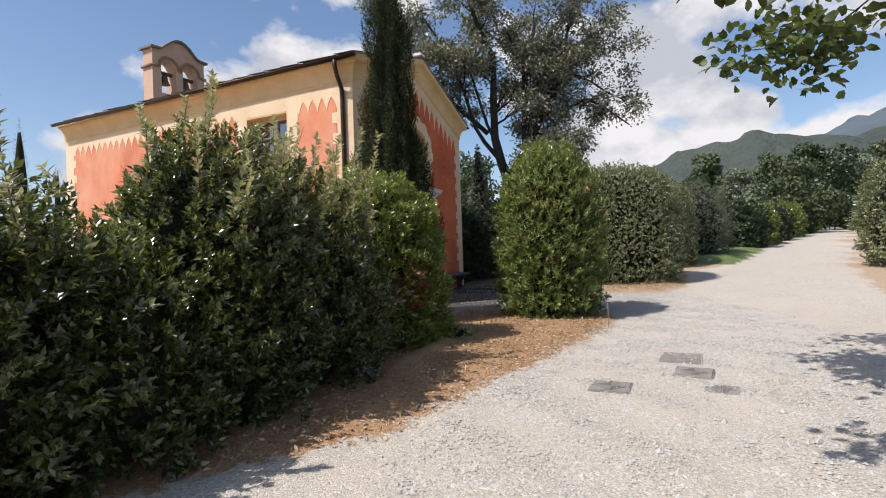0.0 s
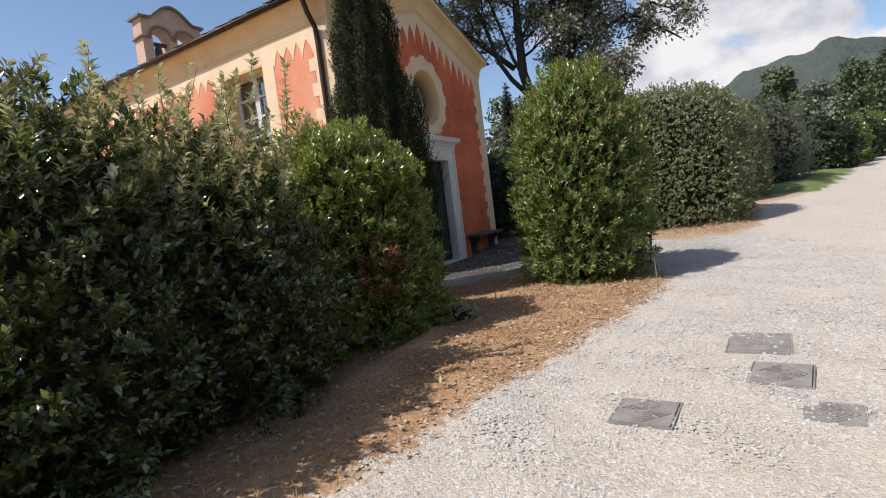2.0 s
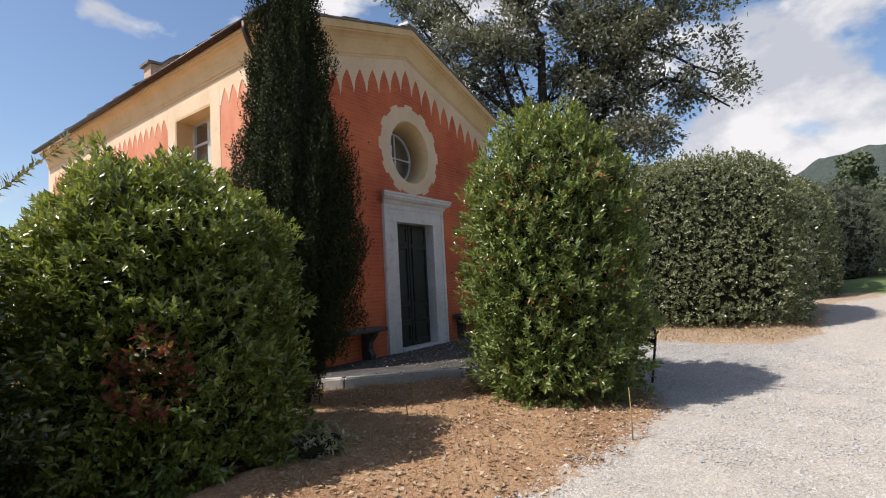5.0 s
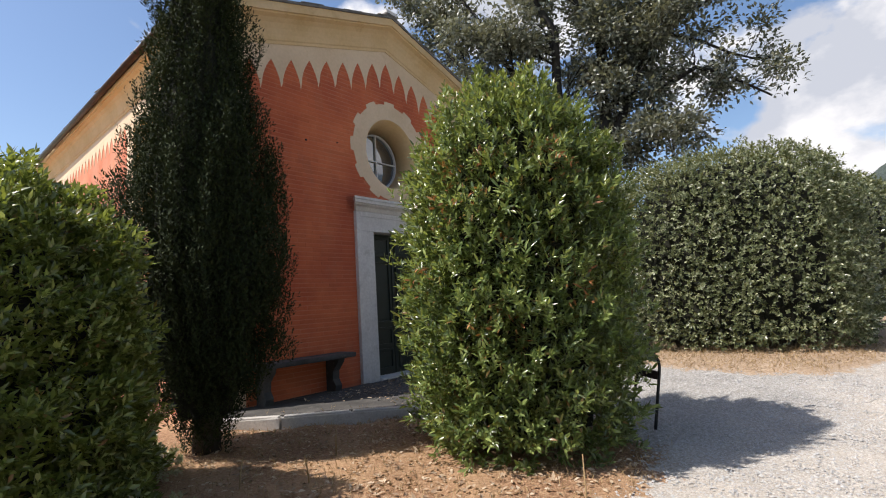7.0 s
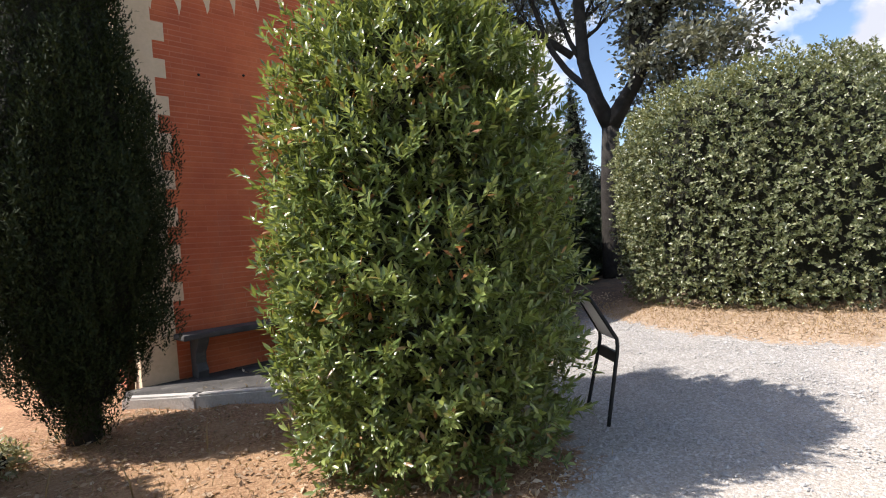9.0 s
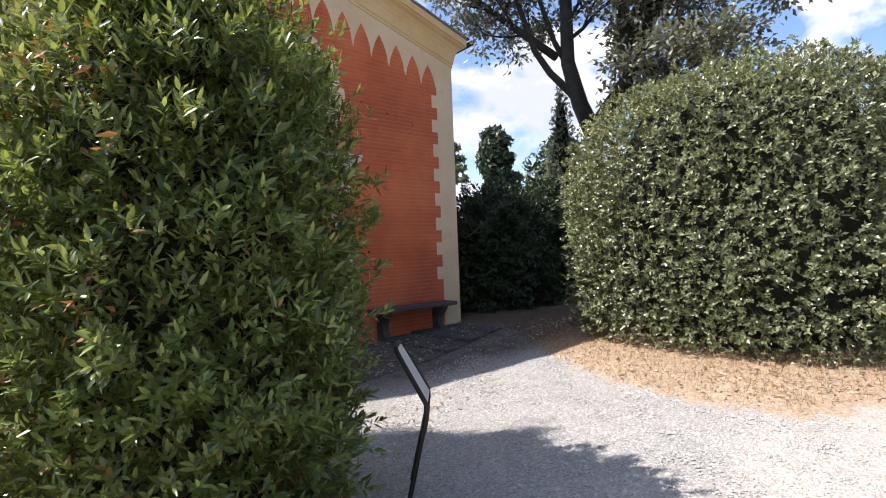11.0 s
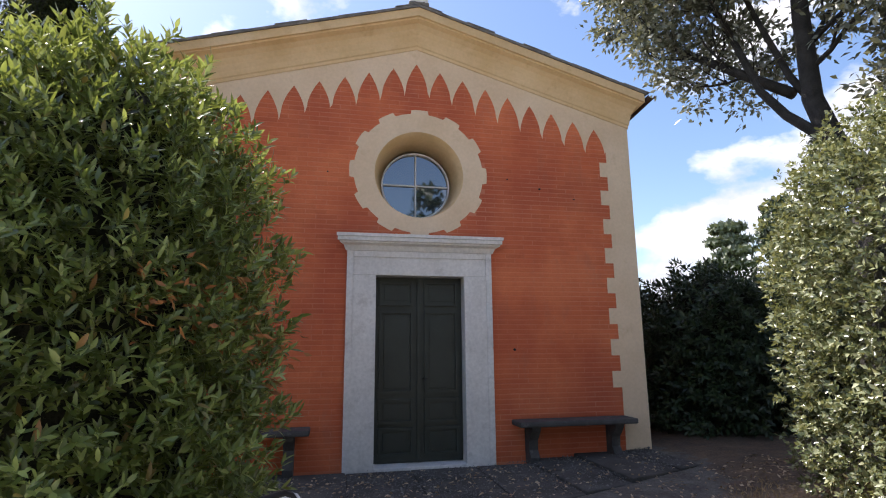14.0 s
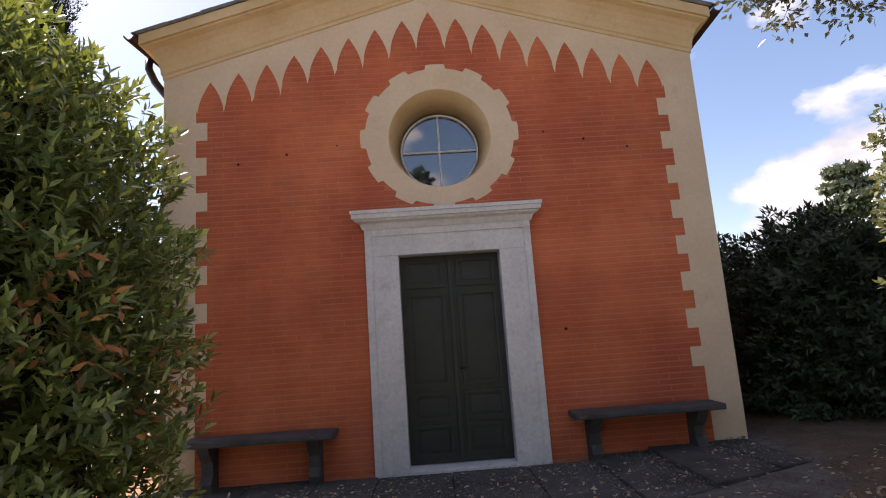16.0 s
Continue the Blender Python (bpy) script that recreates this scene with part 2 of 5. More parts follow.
def ground_mat():
    """Pale gravel, with dry leaf litter and lawn where the attributes say so; shade by the chapel is painted in."""
    m = Mat("gravel_and_litter", 0.92, 0, 0.2)
    v = m.n("ShaderNodeTexVoronoi", Scale=70.0)
    warp = m.n("ShaderNodeTexNoise", Scale=23.0, Detail=3.0)
    m.link(m.co(), warp.inputs["Vector"])
    add = m.n("ShaderNodeVectorMath")
    add.operation = "MULTIPLY_ADD"
    m.link(warp.outputs["Color"], add.inputs[0])
    add.inputs[1].default_value = (0.05, 0.05, 0.05)
    m.link(m.co(), add.inputs[2])
    m.link(add.outputs[0], v.inputs["Vector"])
    sep = m.n("ShaderNodeSeparateColor")
    m.link(v.outputs["Color"], sep.inputs["Color"])
    gravel = m.ramp(sep.outputs[0], [(0.0, (0.13, 0.12, 0.105)), (0.3, (0.31, 0.295, 0.27)), (0.75, (0.47, 0.455, 0.425)), (1.0, (0.74, 0.73, 0.70))])
    dust = m.ramp(m.noise(0.8, 6, 0.6), [(0.35, (0,) * 3), (0.65, (0.6,) * 3)])
    fresh = m.n("ShaderNodeAttribute")
    fresh.attribute_name = "fresh"
    gravel = m.mix(fresh.outputs["Fac"], m.mix(0.3, m.mix(dust, gravel, (0.51, 0.445, 0.37)), (0.52, 0.46, 0.39)), m.mix(0.5, gravel, (0.23, 0.23, 0.225)))
    gravel = m.mix(m.ramp(m.noise(230, 2), [(0.3, (0.6,) * 3), (0.6, (0,) * 3)]), gravel, (0.40, 0.36, 0.31))
    a = m.n("ShaderNodeAttribute")
    a.attribute_name = "litter"
    lit = m.ramp(m.noise(34, 5, 0.7), [(0.25, (0.09, 0.048, 0.027)), (0.5, (0.29, 0.165, 0.092)), (0.72, (0.52, 0.36, 0.22))])
    lit = m.mix(m.ramp(m.noise(1.6, 4), [(0.42, (0,) * 3), (0.62, (0.5,) * 3)]), lit, (0.44, 0.29, 0.165))
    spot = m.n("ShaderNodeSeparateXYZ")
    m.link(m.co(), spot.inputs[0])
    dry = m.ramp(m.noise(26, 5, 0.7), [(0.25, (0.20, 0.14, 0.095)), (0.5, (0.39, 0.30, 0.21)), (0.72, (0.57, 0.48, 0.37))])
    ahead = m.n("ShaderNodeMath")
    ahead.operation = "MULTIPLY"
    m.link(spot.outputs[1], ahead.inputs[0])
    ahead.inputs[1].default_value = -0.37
    # straw only where sun falls: the mask stops at the chapel's shadow
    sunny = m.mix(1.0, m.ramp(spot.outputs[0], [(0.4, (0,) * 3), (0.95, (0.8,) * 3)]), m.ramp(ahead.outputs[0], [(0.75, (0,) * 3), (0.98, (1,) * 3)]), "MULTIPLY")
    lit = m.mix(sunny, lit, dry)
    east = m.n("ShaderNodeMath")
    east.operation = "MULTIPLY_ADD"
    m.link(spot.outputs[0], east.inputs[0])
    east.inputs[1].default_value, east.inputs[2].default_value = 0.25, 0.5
    # dirt tone laid over the chapel's cast shadow, painting that shade darker
    shade_and_dirt = m.mix(1.0, m.ramp(east.outputs[0], [(0.12, (0,) * 3), (0.34, (1,) * 3)]), m.ramp(ahead.outputs[0], [(0.80, (1,) * 3), (1.0, (0,) * 3)]), "MULTIPLY")
    shade_and_dirt = m.mix(1.0, shade_and_dirt, m.ramp(m.noise(3.5, 5, 0.65), [(0.3, (0.62,) * 3), (0.65, (0.92,) * 3)]), "MULTIPLY")
    edge = m.n("ShaderNodeMath")
    edge.operation = "ADD"
    e2 = m.n("ShaderNodeMath", )
    e2.operation = "MULTIPLY_ADD"
    m.link(m.noise(6, 7, 0.72), e2.inputs[0])
    e2.inputs[1].default_value, e2.inputs[2].default_value = 2.0, -1.0
    m.link(a.outputs["Fac"], edge.inputs[0])
    m.link(e2.outputs[0], edge.inputs[1])
    fac = m.ramp(edge.outputs[0], [(0.4, (0,) * 3), (0.62, (1,) * 3)])
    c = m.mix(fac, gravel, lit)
    c = m.mix(shade_and_dirt, c, m.ramp(m.noise(30, 5, 0.7), [(0.3, (0.042, 0.036, 0.03)), (0.7, (0.105, 0.092, 0.078))]))
    g = m.n("ShaderNodeAttribute")
    g.attribute_name = "lawn"
    grass = m.ramp(m.noise(9, 6, 0.7), [(0.3, (0.07, 0.11, 0.035)), (0.7, (0.17, 0.21, 0.08))])
    c = m.mix(m.ramp(g.outputs["Fac"], [(0.35, (0,) * 3), (0.65, (1,) * 3)]), c, grass)
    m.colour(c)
    m.bump(v.outputs["Distance"], 0.6, -0.012)
    m.bump(m.noise(9, 4), 0.35, 0.03)
    m.bump(m.noise(45, 5, 0.7), 0.5, 0.012)
    return m.m


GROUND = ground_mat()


def glass_mat():
    m = Mat("window_glass", 0.03, 0, 0.5)
    m.b.inputs["Base Color"].default_value = (0.03, 0.035, 0.04, 1)
    m.b.inputs["Specular IOR Level"].default_value = 0.9
    m.b.inputs["Coat Weight"].default_value = 1.0
    m.b.inputs["Coat Roughness"].default_value = 0.02
    m.b.inputs["IOR"].default_value = 1.9
    return m.m


GLASS = glass_mat()

# ---- helpers of this scene ----


def mesh_of(name, verts, faces, mat, smooth=False):
    me = bpy.data.meshes.new(name)
    me.from_pydata([tuple(v) for v in verts], [], [tuple(f) for f in faces])
    me.materials.append(mat)
    if smooth:
        me.polygons.foreach_set("use_smooth", [True] * len(me.polygons))
    me.update()
    return me


def thing(name, label, category, at=(0, 0, 0), group="", kind=""):
    ob = new(name)
    ob.location = at
    ob.empty_display_size = 0.2
    return tagged(ob, label, category, group, kind)


def hang(ob, parent):
    """Make ob a child while it keeps its place."""
    ob.parent = parent
    m = Matrix.Identity(4)
    p = parent
    while p is not None:
        m = p.matrix_basis @ m if p.parent is None else p.matrix_parent_inverse @ p.matrix_basis @ m
        p = p.parent
    ob.matrix_parent_inverse = m.inverted()
    return ob


def part_me(name, me, parent=None, label=""):
    ob = new(name, me)
    if parent is not None:
        hang(ob, parent)
    return tagged(ob, label)


def part(name, bm, material, parent=None, label="", smooth=False):
    bmesh.ops.recalc_face_normals(bm, faces=bm.faces)
    me = bpy.data.meshes.new(name)
    bm.to_mesh(me)
    bm.free()
    me.materials.append(material)
    if smooth:
        me.polygons.foreach_set("use_smooth", [True] * len(me.polygons))
    return part_me(name, me, parent, label)


def box(bm, x0, x1, y0, y1, z0, z1, bevel=0.0):
    g = bmesh.ops.create_cube(bm, size=1, matrix=Matrix.Translation(((x0 + x1) / 2, (y0 + y1) / 2, (z0 + z1) / 2)) @ Matrix.Diagonal((x1 - x0, y1 - y0, z1 - z0, 1)))
    if bevel:
        es = list({e for v in g["verts"] for e in v.link_edges})
        bmesh.ops.bevel(bm, geom=es, offset=bevel, segments=2, affect="EDGES", profile=0.6)
    return bm


def boxed(name, dims, material, parent=None, label="", bevel=0.0):
    return part(name, box(bmesh.new(), *dims, bevel=bevel), material, parent, label)


def plate(bm, loops, put, depth):
    """A flat plate from outlines (the first outer, others holes), in 2D; put(u, v, d) places it."""
    edges = []
    for lp in loops:
        vs = [bm.verts.new(put(u, v, 0)) for u, v in lp]
        edges += [bm.edges.new((vs[i], vs[(i + 1) % len(vs)])) for i in range(len(vs))]
    r = bmesh.ops.triangle_fill(bm, use_beauty=True, use_dissolve=False, edges=edges)
    fs = [f for f in r["geom"] if isinstance(f, bmesh.types.BMFace)]
    ex = bmesh.ops.extrude_face_region(bm, geom=fs)
    shift = Vector(put(0, 0, depth)) - Vector(put(0, 0, 0))
    bmesh.ops.translate(bm, vec=shift, verts=[g for g in ex["geom"] if isinstance(g, bmesh.types.BMVert)])
    return bm


def tube(pts, radii, sides=7, cap=True):
    """Verts and faces of a round bar along pts."""
    pts = [Vector(p) for p in pts]
    vs, fs = [], []
    side = None
    for i, p in enumerate(pts):
        d = (pts[min(i + 1, len(pts) - 1)] - pts[max(i - 1, 0)]).normalized()
        side = d.orthogonal().normalized() if side is None else (side - d * side.dot(d)).normalized()
        other = d.cross(side)
        r = radii[i] if hasattr(radii, "__len__") else radii
        for k in range(sides):
            a = 2 * math.pi * k / sides
            vs.append(p + (side * math.cos(a) + other * math.sin(a)) * r)
    for i in range(len(pts) - 1):
        for k in range(sides):
            a, b = i * sides + k, i * sides + (k + 1) % sides
            fs.append((a, b, b + sides, a + sides))
    if cap:
        fs.append(tuple(range(sides))[::-1])
        fs.append(tuple(range((len(pts) - 1) * sides, len(pts) * sides)))
    return vs, fs


def tube_part(name, pts, radii, material, parent=None, label="", sides=8):
    return part_me(name, mesh_of(name, *tube(pts, radii, sides), material, True), parent, label)


def leaf_mesh(name, pos, ax, nr, length, width, material, fine=False, seed=1):
    """Many leaves in one mesh: each starts at pos, points along ax, with its upper side to nr."""
    rng = np.random.default_rng(seed)
    pos, ax, nr = (np.asarray(a, float) for a in (pos, ax, nr))
    n = len(pos)
    ax = ax / (np.linalg.norm(ax, axis=1, keepdims=True) + 1e-9)
    sd = np.cross(ax, nr)
    sd /= np.linalg.norm(sd, axis=1, keepdims=True) + 1e-9
    up = np.cross(sd, ax)
    L = (length * rng.uniform(0.65, 1.25, n))[:, None]
    W = (width * rng.uniform(0.75, 1.2, n))[:, None]
    bend = rng.uniform(-0.05, 0.22, n)[:, None] * L
    if fine:
        v = [pos, pos + ax * L * 0.34 - up * bend * 0.1, pos + ax * L * 0.7 - up * bend * 0.45,
             pos + ax * L * 0.32 + sd * W * 0.5 + up * W * 0.14, pos + ax * L * 0.68 + sd * W * 0.42 + up * (W * 0.12 - bend * 0.4),
             pos + ax * L - up * bend,
             pos + ax * L * 0.68 - sd * W * 0.42 + up * (W * 0.12 - bend * 0.4), pos + ax * L * 0.32 - sd * W * 0.5 + up * W * 0.14]
        tri = [(0, 1, 3), (3, 1, 2), (3, 2, 4), (4, 2, 5), (0, 7, 1), (7, 6, 1), (1, 6, 2), (6, 5, 2)]
    else:
        v = [pos, pos + ax * L * 0.45 - up * bend * 0.2, pos + ax * L - up * bend,
             pos + ax * L * 0.45 + sd * W * 0.5 + up * W * 0.14, pos + ax * L * 0.45 - sd * W * 0.5 + up * W * 0.14]
        tri = [(0, 1, 3), (3, 1, 2), (0, 4, 1), (4, 2, 1)]
    k = len(v)
    co = np.stack(v, 1).reshape(-1, 3)
    f = (np.array(tri)[None] + (np.arange(n) * k)[:, None, None]).reshape(-1, 3)
    me = bpy.data.meshes.new(name)
    me.vertices.add(len(co))
    me.vertices.foreach_set("co", co.astype(np.float32).ravel())
    me.loops.add(f.size)
    me.loops.foreach_set("vertex_index", f.astype(np.int32).ravel())
    me.polygons.add(len(f))
    me.polygons.foreach_set("loop_start", np.arange(0, f.size, 3, dtype=np.int32))
    me.polygons.foreach_set("use_smooth", np.ones(len(f), bool))
    me.materials.append(material)
    me.update(calc_edges=True)
    me.validate()
    return me


def unit(a):
    return a / (np.linalg.norm(a, axis=-1, keepdims=True) + 1e-9)


def lumps(p, seed, size):
    """A smooth uneven field of about -1 to 1 at points p."""
    rng = np.random.default_rng(seed)
    out = np.zeros(len(p))
    for k in range(7):
        d = unit(rng.normal(size=3)) / size * rng.uniform(0.6, 2.2)
        out += np.sin(p @ d * 2 * np.pi + rng.uniform(0, 6.28)) / 3.2
    return out


def ground_z(x, y):
    """Height of the ground: level by the covers, then rising gently along the drive."""
    x = np.asarray(x, float)
    r = np.maximum(x + 1.5, 0.0)
    return -0.17 + 0.045 * r * np.minimum(1.0, r / 2.0) * np.where(r > 60, 60 / np.maximum(r, 1), 1)

# ---- ground ----


def inside(px, py, poly):
    """Signed distance to an outline: positive within."""
    d = np.full(px.shape, 1e9)
    odd = np.zeros(px.shape, bool)
    for (x0, y0), (x1, y1) in zip(poly, poly[1:] + poly[:1]):
        t = np.clip(((px - x0) * (x1 - x0) + (py - y0) * (y1 - y0)) / ((x1 - x0) ** 2 + (y1 - y0) ** 2), 0, 1)
        d = np.minimum(d, np.hypot(px - x0 - t * (x1 - x0), py - y0 - t * (y1 - y0)))
        cross = (y0 > py) != (y1 > py)
        odd ^= cross & (px < (x1 - x0) * (py - y0) / (y1 - y0 + 1e-12) + x0)
    return np.where(odd, d, -d)


BED_BY_WALL = [(-16, -2.0), (-10.7, -2.95), (-9.4, -3.85), (-7.8, -4.15), (-6.5, -4.5), (-4.3, -4.95), (-3.0, -5.1), (-2.1, -4.8), (-1.6, -4.1), (-1.5, -3.1), (-1.6, -2.5), (-3.2, -0.7), (-3.3, 12), (-16, 12)]
BED_BY_HEDGE = [(3.4, 0.1), (3.35, -0.9), (3.0, -1.7), (2.5, -2.45), (2.0, -3.1), (1.5, -4.15), (1.35, -5.1), (1.45, -5.95), (2.6, -6.55), (7.0, -6.9), (9.5, -8.4), (13, -9.3), (13, 6), (3.5, 6)]
BED_RIGHT = [(-2, -10.2), (2.5, -10.6), (9, -12.0), (16, -14.2), (40, -21), (40, -60), (-2, -60)]
COURT = [(-2.4, -5.3), (0.5, -6.0), (2.5, -6.2), (5, 0), (-4, 0)]
APRON = [(-3.55, -0.30), (-2.9, -1.05), (-1.9, -2.1), (-1.55, -2.42), (-0.8, -2.3), (0.2, -2.05), (1.4, -1.7), (2.6, -1.3), (3.2, -1.1), (3.2, 0.2), (-3.5, 0.2)]
LAWN_STRIP = [(9.5, -8.6), (16, -10.6), (23, -12.2), (24, -10), (15, -7.5), (9.5, -6)]


def grid_axis(lo, hi, fine, far0, far1):
    a = list(np.arange(lo, hi + 1e-6, fine))
    s, x = fine, hi
    while x < far1:
        s *= 1.22
        x += s
        a.append(x)
    s, x = fine, lo
    while x > far0:
        s *= 1.22
        x -= s
        a.insert(0, x)
    return np.array(a)


def build_ground():
    xs, ys = grid_axis(-12.5, 5, 0.07, -900, 2600), grid_axis(-8.2, 0.2, 0.07, -1500, 1500)
    gx, gy = np.meshgrid(xs, ys, indexing="ij")
    p = np.stack([gx.ravel(), gy.ravel(), 0 * gx.ravel()], 1)
    bed = np.maximum(np.maximum(inside(p[:, 0], p[:, 1], BED_BY_WALL), inside(p[:, 0], p[:, 1], BED_BY_HEDGE)), inside(p[:, 0], p[:, 1], BED_RIGHT))
    lawn = inside(p[:, 0], p[:, 1], LAWN_STRIP)
    far = np.hypot(p[:, 0], p[:, 1])
    near = np.clip(1 - far / 60, 0, 1)
    z = ground_z(p[:, 0], p[:, 1]) + near * (0.012 * lumps(p, 3, 1.3) + 0.006 * lumps(p, 4, 0.35))
    z += 0.05 * np.clip(bed / 0.5, 0, 1) * near + 0.18 * np.clip(lawn / 0.8, 0, 1)
    z += 0.07 * np.exp(-((p[:, 1] + 3.0 - 0.08 * (p[:, 0] + 7.0)) / 0.16) ** 2) * np.clip((p[:, 0] + 8.2) / 0.5, 0, 1) * np.clip((-5.4 - p[:, 0]) / 0.6, 0, 1)
    paved = inside(p[:, 0], p[:, 1], APRON)
    meet = -0.04 + np.maximum(0.0, ground_z(p[:, 0], 0) + 0.045) + 0.14 * np.minimum(paved, 0) - 0.4 * np.maximum(0.0, -1.2 - p[:, 0])
    z = np.where(paved > 0.05, np.minimum(z, -0.12), np.where(p[:, 1] < -0.5, np.maximum(z, meet), z))
    nx, ny = len(xs), len(ys)
    i = (np.arange(nx - 1)[:, None] * ny + np.arange(ny - 1)[None]).ravel()
    f = np.stack([i, i + ny, i + ny + 1, i + 1], 1)
    me = bpy.data.meshes.new("ground")
    me.from_pydata(np.stack([p[:, 0], p[:, 1], z], 1).tolist(), [], f.tolist())
    me.polygons.foreach_set("use_smooth", [True] * len(f))
    for nm, val in (("fresh", np.clip(0.5 + inside(p[:, 0], p[:, 1], COURT) / 1.2 + 0.25 * lumps(p, 9, 1.0), 0, 1)), ("litter", np.clip(0.5 + bed / 0.5, 0, 1)), ("lawn", np.clip(np.maximum(0.5 + lawn / 0.4, (far - 32) / 6), 0, 1) * np.where((inside(p[:, 0], p[:, 1], ROAD) > 0), 0, 1))):
        a = me.attributes.new(nm, "FLOAT", "POINT")
        a.data.foreach_set("value", val.astype(np.float32))
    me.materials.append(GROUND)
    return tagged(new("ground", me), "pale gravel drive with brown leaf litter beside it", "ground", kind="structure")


ROAD = [(-30, -2.5), (-10, -3), (8, -8.2), (16, -10.9), (24, -12.8), (45, -18.5), (110, -37), (110, -43), (45, -23), (16, -14.5), (2, -10.6), (-30, -9.5)]
build_ground()


def height_at(x, y):
    bed = max(float(inside(np.array([x]), np.array([y]), b)[0]) for b in (BED_BY_WALL, BED_BY_HEDGE, BED_RIGHT))
    return float(ground_z(x, y)) + 0.05 * min(1, max(0, bed / 0.5))


# ---- chapel ----
LX, RX, CX, BACK = -3.35, 3.25, -0.05, 10.3
WALL_TOP, SLOPE = 4.778, 0.293
SKEW = 0.09  # the nave leans this much to the east for each metre behind the front
RIDGE = WALL_TOP + SLOPE * (RX - CX)
OX, OCU_Z, OCU_R = -0.01, 3.84, 0.63
chapel = thing("chapel", "small red-painted brick chapel with cream quoins and gabled roof", "chapel", (CX, 4, 0))


def rake(x, lift=0.0):
    return RIDGE - SLOPE * abs(x - CX) + lift


def circle(cx, cz, r, n=48):
    return [(cx + r * math.cos(2 * math.pi * k / n), cz + r * math.sin(2 * math.pi * k / n)) for k in range(n)]


def front(u, v, d):
    return (u, d, v)


def side(u, v, d):
    return (LX + d, u, v)


def facade():
    out = [(LX, -0.35), (-0.98, -0.35), (-0.98, 2.72), (0.98, 2.72), (0.98, -0.35), (RX, -0.35), (RX, WALL_TOP + 0.35), (CX, RIDGE + 0.35), (LX, WALL_TOP + 0.35)]
    part("front_wall", plate(bmesh.new(), [out, circle(OX, OCU_Z, OCU_R)], front, 0.42), RED_JOINT, chapel, "orange-red painted brick front wall")


facade()
WY0, WY1, WZ0, WZ1 = 1.75, 3.02, 2.75, 4.42
part("side_wall", plate(bmesh.new(), [[(0.422, -0.35), (BACK - 0.42, -0.35), (BACK - 0.42, WALL_TOP + 0.35), (0.422, WALL_TOP + 0.35)], [(WY0, WZ0), (WY1, WZ0), (WY1, WZ1), (WY0, WZ1)]], side, 0.42), RED_SUNLIT, chapel)
boxed("side_wall", (RX - 0.42, RX, 0.422, BACK - 0.42, -0.35, WALL_TOP + 0.35), RED_SUNLIT, chapel)
part("back_wall", plate(bmesh.new(), [[(LX, -0.35), (RX, -0.35), (RX, WALL_TOP + 0.35), (CX, RIDGE + 0.35), (LX, WALL_TOP + 0.35)]], lambda u, v, d: (u, BACK - d, v), 0.42), RED_SUNLIT, chapel)
boxed("inner_floor", (LX + 0.43, RX - 0.43, 0.43, BACK - 0.43, -0.1, -0.03), PAVING, chapel)


def ogive(cx, zb, w, h, n=6):
    """Points of a pointed arch from its foot at one side over the tip to the other."""
    half = [(w / 2 * (1 - (k / n) ** 1.75), zb + h * k / n) for k in range(n + 1)]
    return [(cx - a, b) for a, b in half] + [(cx + a, b) for a, b in half[:-1]][::-1]


def frieze(name, lo, hi, top, step, tips, put, rng, tall=0.41):
    """The cream band whose lower edge is cut by a row of pointed red teeth."""
    pts = []
    for c in tips:
        tip = top(c) - 0.225
        h = tall + rng.uniform(-0.03, 0.02)
        pts += ogive(c + rng.uniform(-0.004, 0.004), tip - h, step * 0.93 * rng.uniform(0.96, 1.02), h)
    first, last = pts[0], pts[-1]
    outline = [(lo, first[1] + 0.03)] + pts + [(hi, last[1] + 0.03), (hi, top(hi))]
    if top((lo + hi) / 2) > top(hi) + 0.1:
        outline.append((CX, top(CX)))
    outline.append((lo, top(lo)))
    return part(name, plate(bmesh.new(), [outline], put, -0.006), CREAM, chapel, "cream plaster frieze cut by pointed teeth")


rng0 = random.Random(4)
frieze("tooth_frieze", LX + 0.3852, RX - 0.3852, lambda x: rake(x), 0.342, [CX + 0.342 * k for k in range(-8, 9)], front, rng0)
frieze("tooth_frieze", 0.3852, WY0 - 0.3, lambda y: WALL_TOP, 0.255, [0.52 + 0.255 * k for k in range(4)], side, rng0, 0.27)
frieze("tooth_frieze", WY1 + 0.3, BACK - 0.3852, lambda y: WALL_TOP, 0.26, [WY1 + 0.44 + 0.26 * k for k in range(25)], side, rng0, 0.27)
# corner strips and quoin blocks
part("corner_strip", plate(bmesh.new(), [[(RX - 0.385, -0.2), (RX, -0.2), (RX, rake(RX)), (RX - 0.385, rake(RX - 0.385))]], front, -0.006), CREAM, chapel)
part("corner_strip", plate(bmesh.new(), [[(LX, -0.2), (LX + 0.385, -0.2), (LX + 0.385, rake(LX + 0.385)), (LX, rake(LX))]], front, -0.006), CREAM, chapel)
for y0, y1 in ((-0.004, 0.385), (BACK - 0.385, BACK)):
    part("corner_strip", plate(bmesh.new(), [[(y0, -0.2), (y1, -0.2), (y1, WALL_TOP), (y0, WALL_TOP)]], side, -0.006), CREAM, chapel)
